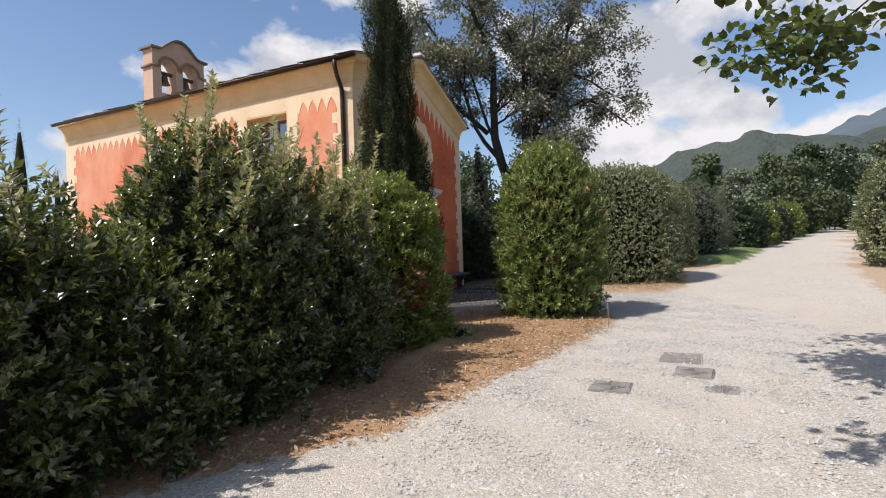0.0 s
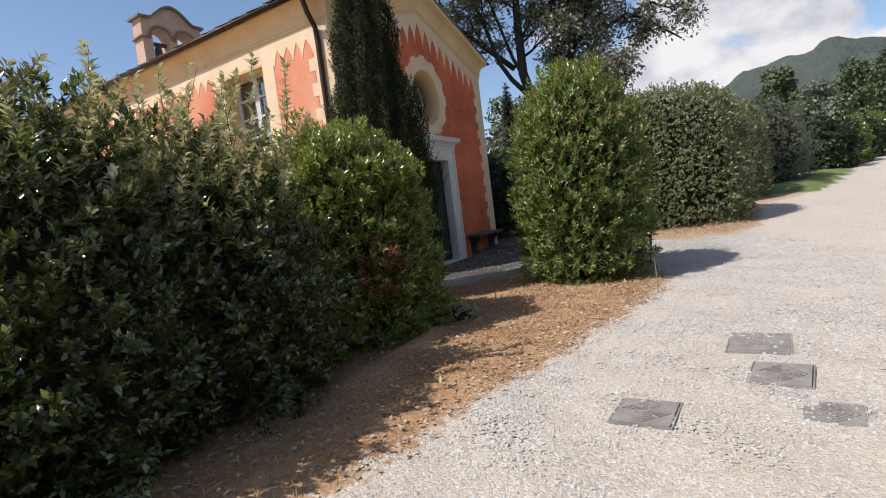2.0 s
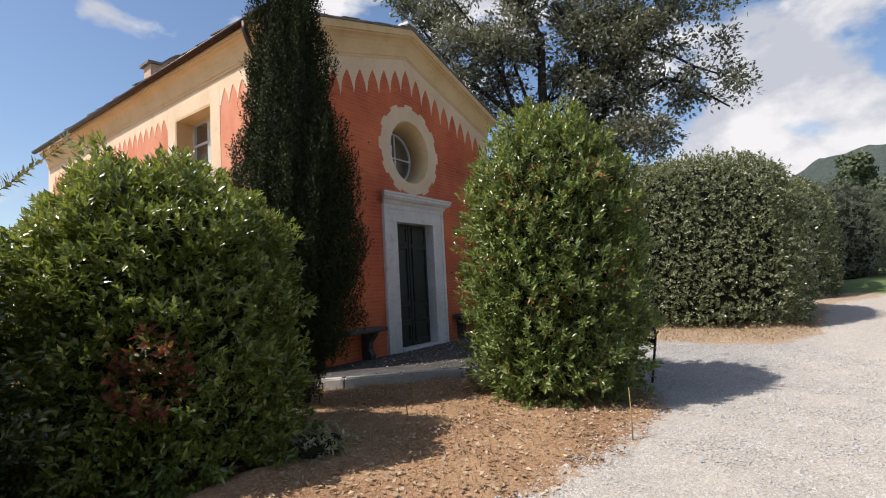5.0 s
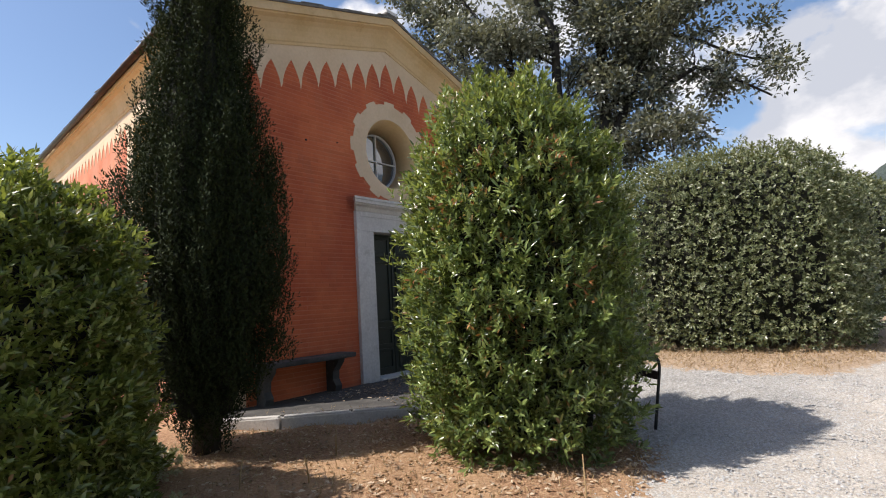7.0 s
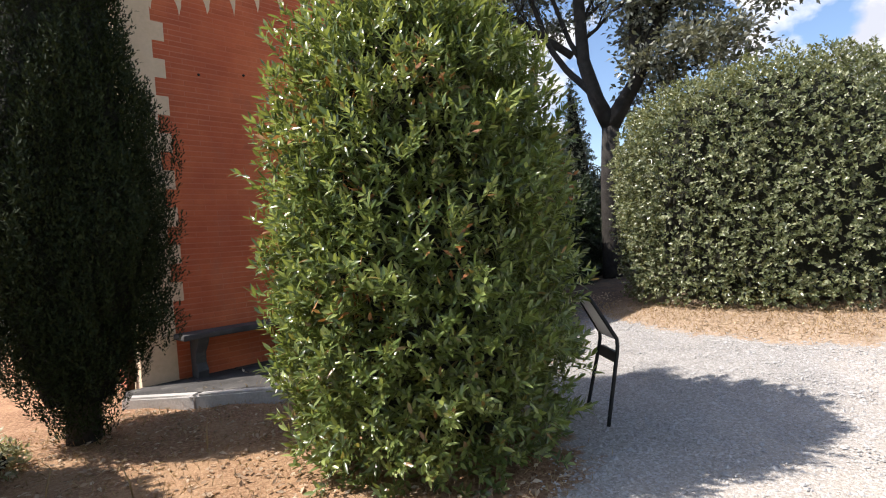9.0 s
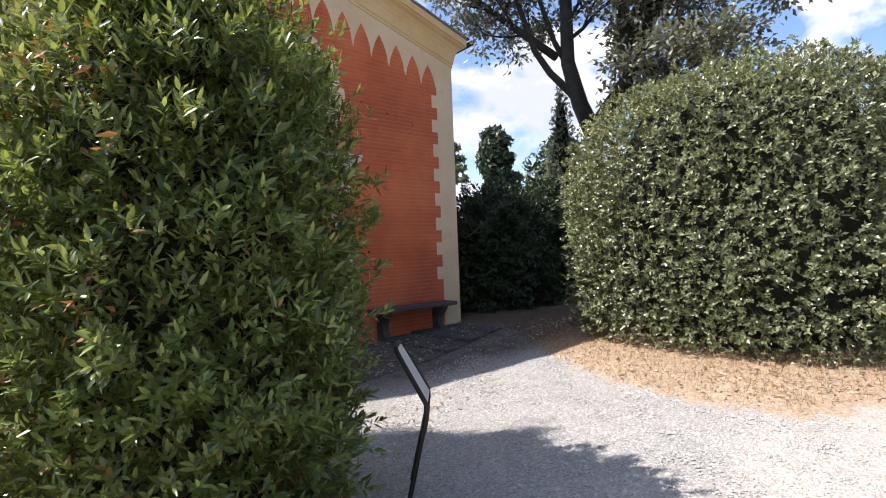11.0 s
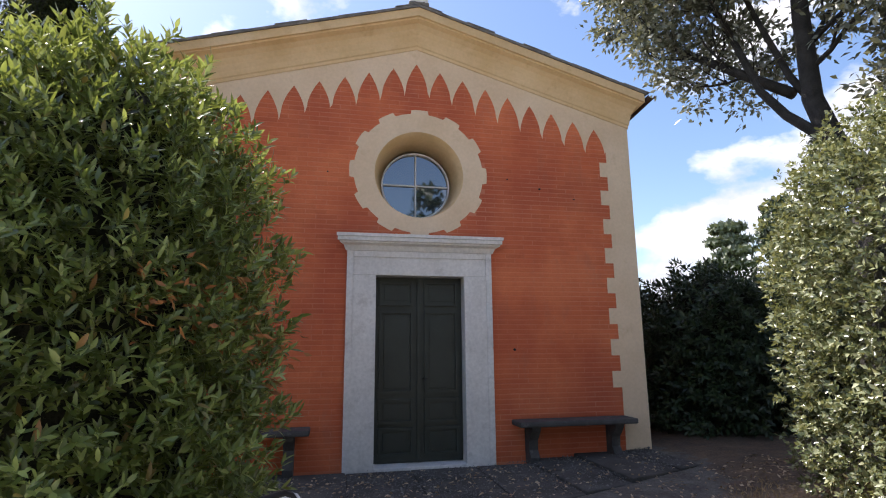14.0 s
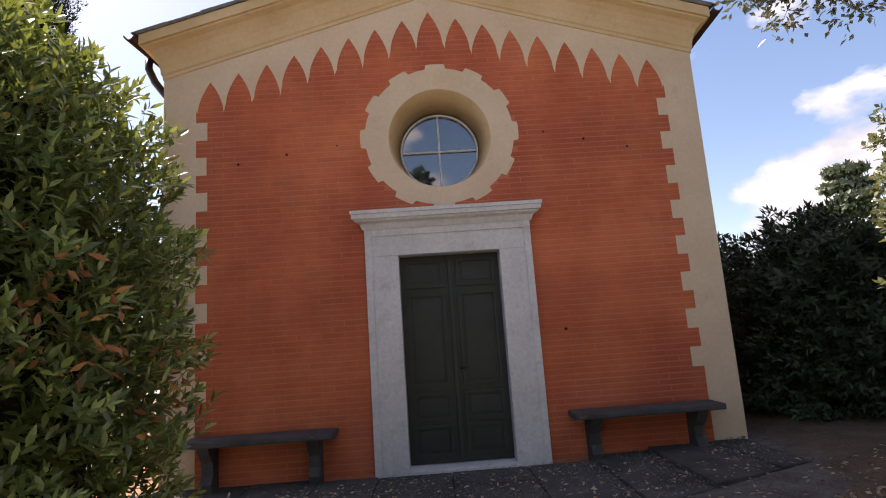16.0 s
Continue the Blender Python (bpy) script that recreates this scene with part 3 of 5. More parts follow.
for k in range(8):
    z1 = 4.19 - 0.44 * k
    dz, j = 0.225, rng0.uniform(-0.008, 0.008)
    for x0, x1 in ((RX - 0.513 + j, RX - 0.3851), (LX + 0.3851, LX + 0.513 + j)):
        boxed("quoin", (x0, x1, -0.0065, 0.003, z1 - dz, z1), CREAM, chapel)
    for y0, y1 in ((0.3851, 0.513 + j), (BACK - 0.513 + j, BACK - 0.3851)):
        boxed("quoin", (LX - 0.0065, LX + 0.003, y0, y1, z1 - dz, z1), CREAM, chapel)
for px, pz, pr in ((1.3, 1.42, 0.02), (1.76, 3.72, 0.017), (-2.46, 3.64, 0.018), (-1.88, 3.73, 0.018), (1.27, 3.84, 0.013), (-1.27, 3.81, 0.012), (2.29, 3.59, 0.013)):
    tube_part("wall_peg", [(px, 0.02, pz), (px + 0.002, -0.012, pz - 0.003), (px + 0.004, -0.022, pz - 0.009)], [pr, pr * 0.9, pr * 0.55], IRON, chapel, "short rusty iron peg")
# surround of the side window
part("window_surround", plate(bmesh.new(), [[(WY0 - 0.297, WZ0 - 0.2), (WY1 + 0.297, WZ0 - 0.2), (WY1 + 0.297, WALL_TOP), (WY0 - 0.297, WALL_TOP)], [(WY0 + 0.001, WZ0 + 0.001), (WY1 - 0.001, WZ0 + 0.001), (WY1 - 0.001, WZ1 - 0.001), (WY0 + 0.001, WZ1 - 0.001)]], side, -0.006), CREAM, chapel)
part("window_reveal", plate(bmesh.new(), [[(WY0 + 0.001, WZ0 + 0.001), (WY1 - 0.001, WZ0 + 0.001), (WY1 - 0.001, WZ1 - 0.001), (WY0 + 0.001, WZ1 - 0.001)], [(WY0 + 0.03, WZ0 + 0.03), (WY1 - 0.03, WZ0 + 0.03), (WY1 - 0.03, WZ1 - 0.03), (WY0 + 0.03, WZ1 - 0.03)]], side, 0.36), OCHRE, chapel)
win = boxed("side_window", (LX + 0.36, LX + 0.365, WY0 + 0.03, WY1 - 0.03, WZ0 + 0.03, WZ1 - 0.03), GLASS, chapel, "deep-set window with pale wooden bars")
for y0, y1 in ((WY0 + 0.03, WY0 + 0.1), (WY1 - 0.1, WY1 - 0.03), ((WY0 + WY1) / 2 - 0.06, (WY0 + WY1) / 2 + 0.06)):
    boxed("window_stile", (LX + 0.315, LX + 0.36, y0, y1, WZ0 + 0.03, WZ1 - 0.03), FRAME_WHITE, win)
for k in range(5):
    z = WZ0 + 0.03 + (WZ1 - WZ0 - 0.1) * k / 4
    for y0, y1 in ((WY0 + 0.1, (WY0 + WY1) / 2 - 0.06), ((WY0 + WY1) / 2 + 0.06, WY1 - 0.1)):
        boxed("glazing_bar", (LX + 0.325, LX + 0.358, y0, y1, z, z + 0.04), FRAME_WHITE, win)


def oculus():
    ring = []
    n = 24
    for k in range(n):
        r = 0.975 if k % 2 else 0.915
        a0, a1 = 2 * math.pi * (k - 0.46) / n + 0.262, 2 * math.pi * (k + 0.46) / n + 0.262
        ring += [(OX + r * math.cos(a0 + (a1 - a0) * j / 4), OCU_Z + 0.03 + r * 0.955 * math.sin(a0 + (a1 - a0) * j / 4)) for j in range(5)]
    o = part("oculus_surround", plate(bmesh.new(), [ring, circle(OX, OCU_Z, OCU_R - 0.001)], front, -0.007), CREAM, chapel, "scalloped cream plaster ring round the oculus")
    # splayed reveal
    bm = bmesh.new()
    n = 48
    rows = []
    for r, y in ((OCU_R - 0.001, -0.004), (OCU_R - 0.02, 0.02), (0.505, 0.415), (0.61, 0.415), (OCU_R - 0.001, 0.1)):
        rows.append([bm.verts.new((OX + r * math.cos(2 * math.pi * k / n), y, OCU_Z + (OCU_R - r) * -0.35 + r * math.sin(2 * math.pi * k / n))) for k in range(n)])
    for a, b in zip(rows, rows[1:]):
        for k in range(n):
            bm.faces.new((a[k], a[(k + 1) % n], b[(k + 1) % n], b[k]))
    part("oculus_reveal", bm, OCHRE, chapel, "ochre splayed reveal", True)
    zc = OCU_Z - 0.05
    w = part("oculus_window", plate(bmesh.new(), [circle(OX, zc, 0.50)], front, 0.008), GLASS, chapel, "round four-pane window")
    w.location.y += 0.42
    fr = part("window_frame", plate(bmesh.new(), [circle(OX, zc, 0.506), circle(OX, zc, 0.482)], front, 0.04), FRAME_WHITE, w)
    fr.location.y += 0.375
    boxed("glazing_bar", (OX - 0.011, OX + 0.011, 0.387, 0.418, zc - 0.484, zc + 0.484), FRAME_WHITE, w)
    for s in (-1, 1):
        boxed("glazing_bar", tuple(sorted((OX + s * 0.0111, OX + s * 0.483))) + (0.387, 0.418, zc - 0.010, zc + 0.010), FRAME_WHITE, w)


oculus()


def sweep(name, prof, a, b, out, material, label="", cut_a=None, cut_b=None):
    """A moulding: profile of (out, up) carried from a to b; out is a horizontal unit vector."""
    bm = bmesh.new()
    a, b, out = Vector(a), Vector(b), Vector(out)
    rows = []
    for p, sh in ((a, cut_a), (b, cut_b)):
        rows.append([bm.verts.new(p + out * o + Vector((0, 0, u)) + (Vector(sh) * o if sh else Vector())) for o, u in prof])
    n = len(prof)
    for k in range(n):
        bm.faces.new((rows[0][k], rows[0][(k + 1) % n], rows[1][(k + 1) % n], rows[1][k]))
    bm.faces.new(rows[0][::-1])
    bm.faces.new(rows[1])
    return part(name, bm, material, chapel, label)


CORNICE = [(-0.02, 0.0), (0.017, 0.0), (0.017, 0.043), (0.031, 0.061), (0.038, 0.134), (0.056, 0.22), (0.087, 0.299), (0.13, 0.36), (0.186, 0.397), (0.189, 0.421), (0.214, 0.427), (0.214, 0.555), (-0.02, 0.555)]
fy = -0.002
sweep("cornice", CORNICE, (LX, fy, rake(LX)), (CX, fy, rake(CX)), (0, -1, 0), OCHRE, "coved ochre plaster cornice", (-1, 0, -SLOPE))
sweep("cornice", CORNICE, (CX, fy, rake(CX)), (RX, fy, rake(RX)), (0, -1, 0), OCHRE, "coved ochre plaster cornice", None, (1, 0, -SLOPE))
EAVE = [(o, u - max(o, 0) * SLOPE) for o, u in CORNICE]
sweep("cornice", EAVE, (LX, fy, WALL_TOP), (LX, 0.449, WALL_TOP), (-1, 0, 0), OCHRE, "coved ochre plaster cornice", (0, -1, 0))
sweep("cornice", EAVE, (LX, 0.45, WALL_TOP), (LX, BACK, WALL_TOP), (-1, 0, 0), OCHRE, "coved ochre plaster cornice")
sweep("cornice", EAVE, (RX, BACK, WALL_TOP), (RX, fy, WALL_TOP), (1, 0, 0), OCHRE, "coved ochre plaster cornice", None, (0, -1, 0))


def roof():
    # two slopes with a stone covering and ragged edge pieces
    for s, xe in ((-1, LX - 0.24), (1, RX + 0.24)):
        bm = bmesh.new()
        z0, z1 = rake(xe), RIDGE
        vs = [bm.verts.new((x, y, z + dz)) for dz in (0.557, 0.595) for x, z in ((xe, z0), (CX, z1)) for y in (-0.235, BACK + 0.1)]
        bmesh.ops.convex_hull(bm, input=vs)
        part("roof_slope", bm, ROOFSTONE, chapel, "grey stone roof slope")
        shared = {}
        r = random.Random(8 + s)
        for row in range(9):
            n = 22 if row < 2 else 16
            for k in range(n):
                kind_ = r.randrange(4)
                if kind_ not in shared:
                    b2 = box(bmesh.new(), -0.22, 0.22, -0.21, 0.21, 0, 0.010 + 0.0015 * kind_)
                    bmesh.ops.translate(b2, vec=(0, 0, 0.0), verts=b2.verts)
                    me = bpy.data.meshes.new("roof_tile")
                    b2.to_mesh(me)
                    b2.free()
                    me.materials.append(ROOFSTONE)
                    shared[kind_] = me
                t = new("roof_tile", shared[kind_])
                d = 0.16 + row * 0.41
                x = xe - s * d + s * 0.0
                y = -0.235 + r.uniform(-0.015, 0.01) + (BACK + 0.335) * (k + 0.5 + (0.5 if row % 2 else 0) * 0.4) / n
                t.matrix_world = pose(x + s * r.uniform(-0.012, 0.05), y, rake(x) + 0.597 + r.uniform(0.0, 0.004), r.uniform(-0.4, 0.4), s * (math.degrees(math.atan(SLOPE)) - 0.3), r.uniform(-1, 1)) @ Matrix.Diagonal((1.0, (BACK + 0.335) / n / 0.43, 1, 1))
                hang(t, chapel)
    for k in range(24):
        y = -0.23 + (BACK + 0.33) * k / 24
        boxed("ridge_tile", (CX - 0.15, CX + 0.15, y, y + 0.425, RIDGE + 0.59, RIDGE + 0.64), ROOFSTONE, chapel, bevel=0.02)
    boxed("ridge_block", (CX - 0.13, CX + 0.13, -0.22, 0.02, RIDGE + 0.641, RIDGE + 0.70), MARBLE, chapel)
    for s, xe in ((-1, LX - 0.25), (1, RX + 0.25)):
        z = rake(xe) + 0.535
        bm = bmesh.new()
        n = 9
        rows = []
        for y in (-0.26, BACK + 0.1):
            rows.append([bm.verts.new((xe + s * 0.06 - 0.062 * math.cos(math.pi * k / (n - 1)), y, z - 0.062 * math.sin(math.pi * k / (n - 1)))) for k in range(n)] + [bm.verts.new((xe + s * 0.06 - 0.055 * math.cos(math.pi * k / (n - 1)), y, z + 0.004 - 0.052 * math.sin(math.pi * k / (n - 1)))) for k in reversed(range(n))])
        m_ = len(rows[0])
        for k in range(m_):
            bm.faces.new((rows[0][k], rows[0][(k + 1) % m_], rows[1][(k + 1) % m_], rows[1][k]))
        bm.faces.new(rows[0])
        bm.faces.new(rows[1])
        part("gutter", bm, GUTTER, chapel, "dark brown metal gutter", True)
    x, z = LX - 0.31, rake(LX - 0.25) + 0.47
    tube_part("downpipe", [(x, 0.22, z), (x, 0.22, z - 0.12), (x + 0.08, 0.22, z - 0.30), (LX - 0.07, 0.22, z - 0.52), (LX - 0.055, 0.22, z - 0.75), (LX - 0.055, 0.22, 0.1), (LX - 0.07, 0.22, -0.1)], 0.047, GUTTER, chapel, "brown metal downpipe")


roof()


def portal():
    p = thing("portal", "grey-white marble door surround with moulded cornice", "door surround", (0, 0, 0))
    for s in (-1, 1):
        bm = box(bmesh.new(), min(s * 0.597, s * 0.98), max(s * 0.597, s * 0.98), -0.05, 0.24, -0.06, 2.40, 0.006)
        part("jamb", bm, MARBLE, p)
        boxed("jamb_fillet", tuple(sorted((s * 0.90, s * 0.982))) + (-0.066, -0.0505, -0.06, 2.72), MARBLE, p, bevel=0.004)
    boxed("lintel", (-0.98, 0.98, -0.05, 0.24, 2.401, 2.72), MARBLE, p, bevel=0.006)
    boxed("lintel_fillet", (-0.899, 0.899, -0.066, -0.0505, 2.64, 2.72), MARBLE, p, bevel=0.004)
    prof = [(-0.05, 0), (0.075, 0), (0.09, 0.03), (0.105, 0.065), (0.16, 0.09), (0.165, 0.11), (0.19, 0.115), (0.19, 0.165), (0.205, 0.17), (0.205, 0.21), (-0.05, 0.23)]
    bm = bmesh.new()
    rows = []
    for s in (-1, 1):
        rows.append([bm.verts.new((s * (0.93 + max(o, 0) * 0.95), -o, 2.7215 + u)) for o, u in prof])
    n = len(prof)
    for k in range(n):
        bm.faces.new((rows[0][k], rows[0][(k + 1) % n], rows[1][(k + 1) % n], rows[1][k]))
    bm.faces.new(rows[0])
    bm.faces.new(rows[1])
    part("cornice", bm, MARBLE, p)
    boxed("sill", (-0.60, 0.60, -0.12, 0.24, -0.09, -0.004), MARBLE, p, "worn pale stone threshold", bevel=0.008)
    d = thing("door_1", "closed dark green panelled wooden double door", "door", (0, 0.15, 0), kind="structure")
    for s in (-1, 1):
        leaf = boxed("door_leaf", tuple(sorted((s * 0.004, s * 0.594))) + (0.15, 0.20, 0.002, 2.396), DOORGREEN, d)
        x0, x1 = sorted((s * 0.11, s * 0.50))
        for z0, z1 in ((0.12, 0.40), (0.52, 0.76), (0.90, 1.91), (2.05, 2.31)):
            bm = plate(bmesh.new(), [[(x0 - 0.036, z0 - 0.036), (x1 + 0.036, z0 - 0.036), (x1 + 0.036, z1 + 0.036), (x0 - 0.036, z1 + 0.036)], [(x0, z0), (x1, z0), (x1, z1), (x0, z1)]], front, 0.03)
            f = part("panel_moulding", bm, DOORGREEN, leaf)
            f.location.y += 0.1195
            boxed("door_panel", (x0 + 0.03, x1 - 0.03, 0.141, 0.1495, z0 + 0.03, z1 - 0.03), DOORGREEN, leaf, bevel=0.003)
    boxed("cover_strip", (-0.025, 0.025, 0.128, 0.1495, 0.004, 2.39), DOORGREEN, d, bevel=0.004)
    tube_part("door_handle", [(0.05, 0.15, 1.05), (0.05, 0.10, 1.05), (0.11, 0.10, 1.05)], 0.009, IRON, d, "small dark iron handle")


portal()


def bench(x0, x1, label):
    b = thing("stone_bench", label, "bench", ((x0 + x1) / 2, -0.2, -0.03), "stone benches by the door")
    bm = box(bmesh.new(), x0, x1, -0.36, -0.003, 0.44, 0.51, 0.022)
    part("seat", bm, SLATE, b, "dark slate slab seat")
    for x in (x0 + 0.24, x1 - 0.24):
        bm = plate(bmesh.new(), [[(-0.01, -0.04), (-0.20, -0.04), (-0.22, 0.05), (-0.16, 0.14), (-0.17, 0.26), (-0.28, 0.385), (-0.30, 0.438), (-0.01, 0.438)]], lambda u, v, d: (x - 0.06 + d, u, v), 0.12)
        part("bracket", bm, SLATE, b, "shaped slate bracket")


bench(1.22, 2.87, "dark slate bench on shaped brackets against red wall")
bench(-3.0, -1.37, "dark slate bench half hidden behind the cypress")


def bell_gable():
    y0, y1, zb = 9.35, 9.85, 5.3
    gx = CX + 0.05
    xa, xb = gx - 0.98, gx + 0.98
    top = [(xb + 0.0, 8.28)]
    top += [(gx + 0.98 - 1.96 * k / 20, 8.28 + 0.45 * max(0.0, math.sin(math.pi * min(1.0, max(0.0, k / 20 - 0.14) / 0.72))) ** 1.1) for k in range(1, 20)] + [(xa, 8.28)]
    holes = []
    for cx in (gx - 0.40, gx + 0.40):
        holes.append([(cx - 0.27, 6.85), (cx + 0.27, 6.85)] + [(cx + 0.27 * math.cos(math.pi * k / 10), 7.73 + 0.27 * math.sin(math.pi * k / 10)) for k in range(11)])
    g = part("bell_gable", plate(bmesh.new(), [[(xa, zb), (xb, zb)] + top] + holes, lambda u, v, d: (u, y0 + d, v), y1 - y0), PINK, chapel, "pink plastered bell gable with two arches")
    # string course that steps over the arches, and coping
    for nm, pts, r, mat_ in (("string_course", [(xa - 0.05, 7.7)] + [(gx - 0.40 + 0.36 * math.cos(math.pi - math.pi * k / 10), 7.73 + 0.36 * math.sin(math.pi * k / 10)) for k in range(11)] + [(gx + 0.40 + 0.36 * math.cos(math.pi - math.pi * k / 10), 7.73 + 0.36 * math.sin(math.pi * k / 10)) for k in range(11)] + [(xb + 0.05, 7.7)], 0.05, PINK_DARK),):
        for yy in (y0 - 0.02, y1 + 0.02):
            tube_part(nm, [(u, yy, v) for u, v in pts], r, mat_, g, sides=6)
    for yy in (xa - 0.03, xb + 0.03):
        tube_part("string_course", [(yy, y0 - 0.03, 7.7), (yy, y1 + 0.03, 7.7)], 0.05, PINK_DARK, g, sides=6)
    bm = bmesh.new()
    cop = [(xb + 0.1, 8.27)] + top[1:-1] + [(xa - 0.1, 8.27)]
    rows = []
    for u, v in cop:
        rows.append([bm.verts.new((u, y, v + dz)) for y, dz in ((y0 - 0.1, 0.0), (y1 + 0.1, 0.0), (y1 + 0.1, 0.07), (y0 - 0.1, 0.07))])
    for a, b in zip(rows, rows[1:]):
        for k in range(4):
            bm.faces.new((a[k], a[(k + 1) % 4], b[(k + 1) % 4], b[k]))
    bm.faces.new(rows[0])
    bm.faces.new(rows[-1])
    part("coping", bm, ROOFSTONE, g, "dark stone coping")
    for cx in (gx - 0.40, gx + 0.40):
        prof = [(0.0, 0.30), (0.07, 0.29), (0.10, 0.22), (0.115, 0.10), (0.15, 0.02), (0.19, -0.03), (0.17, -0.03), (0.0, 0.05)]
        vs, fs = [], []
        for r, z in prof:
            vs += [(cx + r * math.cos(2 * math.pi * k / 14), (y0 + y1) / 2 + r * math.sin(2 * math.pi * k / 14), 7.25 + z) for k in range(14)]
        for i in range(len(prof) - 1):
            fs += [(i * 14 + k, i * 14 + (k + 1) % 14, (i + 1) * 14 + (k + 1) % 14, (i + 1) * 14 + k) for k in range(14)]
        b = part_me("bell", mesh_of("bell", vs, fs, BRONZE, True), g, "weathered bronze bell")
        boxed("headstock", (cx - 0.268, cx + 0.268, (y0 + y1) / 2 - 0.05, (y0 + y1) / 2 + 0.05, 7.55, 7.65), TWIG, b)


PINK = mottled("pink_plaster", (0.56, 0.36, 0.27), (0.64, 0.45, 0.35), 0.9, 1.5, 40, 0.3, 0.004, wear=(0.47, 0.30, 0.23))
PINK_DARK = mottled("weathered_pink_moulding", (0.26, 0.15, 0.11), (0.38, 0.24, 0.18), 0.9, 2.5, 40, 0.3, 0.004)
bell_gable()


def lean_nave():
    """Everything of the chapel behind its front follows the skewed line of the nave."""
    done = set()
    turn = Matrix.Translation((0, 9.6, 0)) @ Matrix.Rotation(radians(-7), 4, "Z") @ Matrix.Translation((0, -9.6, 0))
    for ob in chapel.children_recursive:
        gable = ob.name.startswith("bell_gable") or (ob.parent is not None and (ob.parent.name.startswith("bell_gable") or ob.parent.name.startswith("bell")))
        if ob.name.startswith("roof_tile"):
            q = ob.matrix_basis.translation
            ob.location.x += SKEW * max(0.0, q.y)
            continue
        if ob.data is None or ob.data.name in done:
            continue
        done.add(ob.data.name)
        if gable:
            ob.data.transform(turn)
        for v in ob.data.vertices:
            v.co.x += SKEW * (9.6 if gable else max(0.0, v.co.y + ob.location.y - 0.45))
        ob.data.update()


lean_nave()


def apron():
    """Stone paving before the door, of slabs with open joints."""
    ap = thing("door_apron", "raised grey stone paving in front of the door", "paving", (0, -1.2, -0.17), kind="structure")
    r = random.Random(12)

    def reach(x):
        pts = [(-3.55, -0.35), (-2.9, -1.05), (-1.9, -2.1), (-1.55, -2.42), (-0.8, -2.3), (0.2, -2.05), (1.4, -1.7), (2.6, -1.3), (3.2, -1.1)]
        return float(np.interp(x, [p[0] for p in pts], [p[1] for p in pts]))
    ends = [(-3.55, -0.30), (-3.05, -0.92), (-2.5, -1.48), (-1.95, -2.12), (-1.5, -2.46)]
    for (xa, ya), (xb, yb) in zip(ends, ends[1:]):
        d = Vector((xb - xa, yb - ya, 0)).normalized()
        n = Vector((d.y, -d.x, 0))
        n = -n if n.y > 0 else n
        bm = bmesh.new()
        vs = [bm.verts.new(Vector((px, py, z)) + d * e + n * o) for z, o2 in ((-0.36, 0.012), (-0.022, 0.0)) for px, py, e in ((xa, ya, 0.006), (xb, yb, -0.006)) for o in (0.004, 0.14 + o2)]
        bmesh.ops.convex_hull(bm, input=vs)
        bmesh.ops.bevel(bm, geom=[e for e in bm.edges if all(v.co.z > -0.1 for v in e.verts)], offset=0.02, segments=2, affect="EDGES")
        part("kerb_stone", bm, KERB, ap, "pale rounded edge stone")
    x = -3.55
    while x < 3.1:
        w = min(r.uniform(0.5, 0.85), 3.2 - x)
        if w < 0.25:
            break
        y = -0.004 if x + w < -0.98 or x > 0.98 else -0.125
        while True:
            l0, l1 = reach(x), reach(x + w)
            d = r.uniform(0.5, 0.9)
            last = y - d < max(l0, l1) + 0.35
            a, b = (l0, l1) if last else (y - d, y - d)
            if y - max(a, b) > 0.08:
                h = r.uniform(-0.006, 0.006) - 0.03 + max(0.0, float(ground_z(x + w, 0)) + 0.045)
                j = 0.005
                bm = bmesh.new()
                vs = [bm.verts.new((px, py, z)) for z in (-0.32, h) for px, py in ((x + j, y - j), (x + w - j, y - j), (x + w - j, b + j), (x + j, a + j))]
                bmesh.ops.convex_hull(bm, input=vs)
                bmesh.ops.bevel(bm, geom=[e for e in bm.edges if all(v.co.z > -0.1 for v in e.verts)], offset=0.008, segments=1, affect="EDGES")
                part("paving_slab", bm, PAVING, ap)
            if last:
                break
            y -= d
        x += w


apron()

# ---- planting ----


def profile_points(n, seed, rx, ry, h, prof, lump=0.08, size=0.7, depth=0.25, power=2.0, square=1.0, flow=1.0):
    """Points over a clipped, uneven bush of the given half-widths and height, with outward normals."""
    rng = np.random.default_rng(seed)
    us, rs = np.array([p[0] for p in prof]), np.array([p[1] for p in prof])
    tab = np.linspace(0, 1, 400)
    rt = np.interp(tab, us, rs)
    R = (rx + ry) / 2
    dr, dz = np.gradient(rt) * R, np.gradient(tab) * h
    area = (rt * R + 0.02) * np.hypot(dr, dz)
    cdf = np.cumsum(area) / area.sum()
    u = np.interp(rng.random(n), cdf, tab)
    th = rng.random(n) * 2 * np.pi
    r = np.interp(u, us, rs)
    slope = np.interp(u, tab, dr / np.maximum(dz, 1e-6))
    c_, s_ = np.cos(th), np.sin(th)
    k_ = (np.abs(c_) ** (2 / square) + np.abs(s_) ** (2 / square)) ** (-square / 2)
    p = np.stack([r * rx * c_ * k_, r * ry * s_ * k_, u * h], 1)
    nr = unit(np.stack([np.cos(th) / rx * R, np.sin(th) / ry * R, -slope], 1))
    off = lump * lumps(p * np.array([1, 1, flow]), seed + 50, size) - depth * rng.random(n) ** power
    return p + nr * off[:, None], nr, rng


ROUND_TOP = [(0.0, 0.78), (0.12, 0.95), (0.35, 1.0), (0.6, 0.97), (0.75, 0.88), (0.87, 0.69), (0.95, 0.44), (1.0, 0.03)]
SOFT = [(0.0, 0.72), (0.15, 0.92), (0.4, 1.0), (0.62, 0.93), (0.8, 0.72), (0.92, 0.44), (1.0, 0.04)]
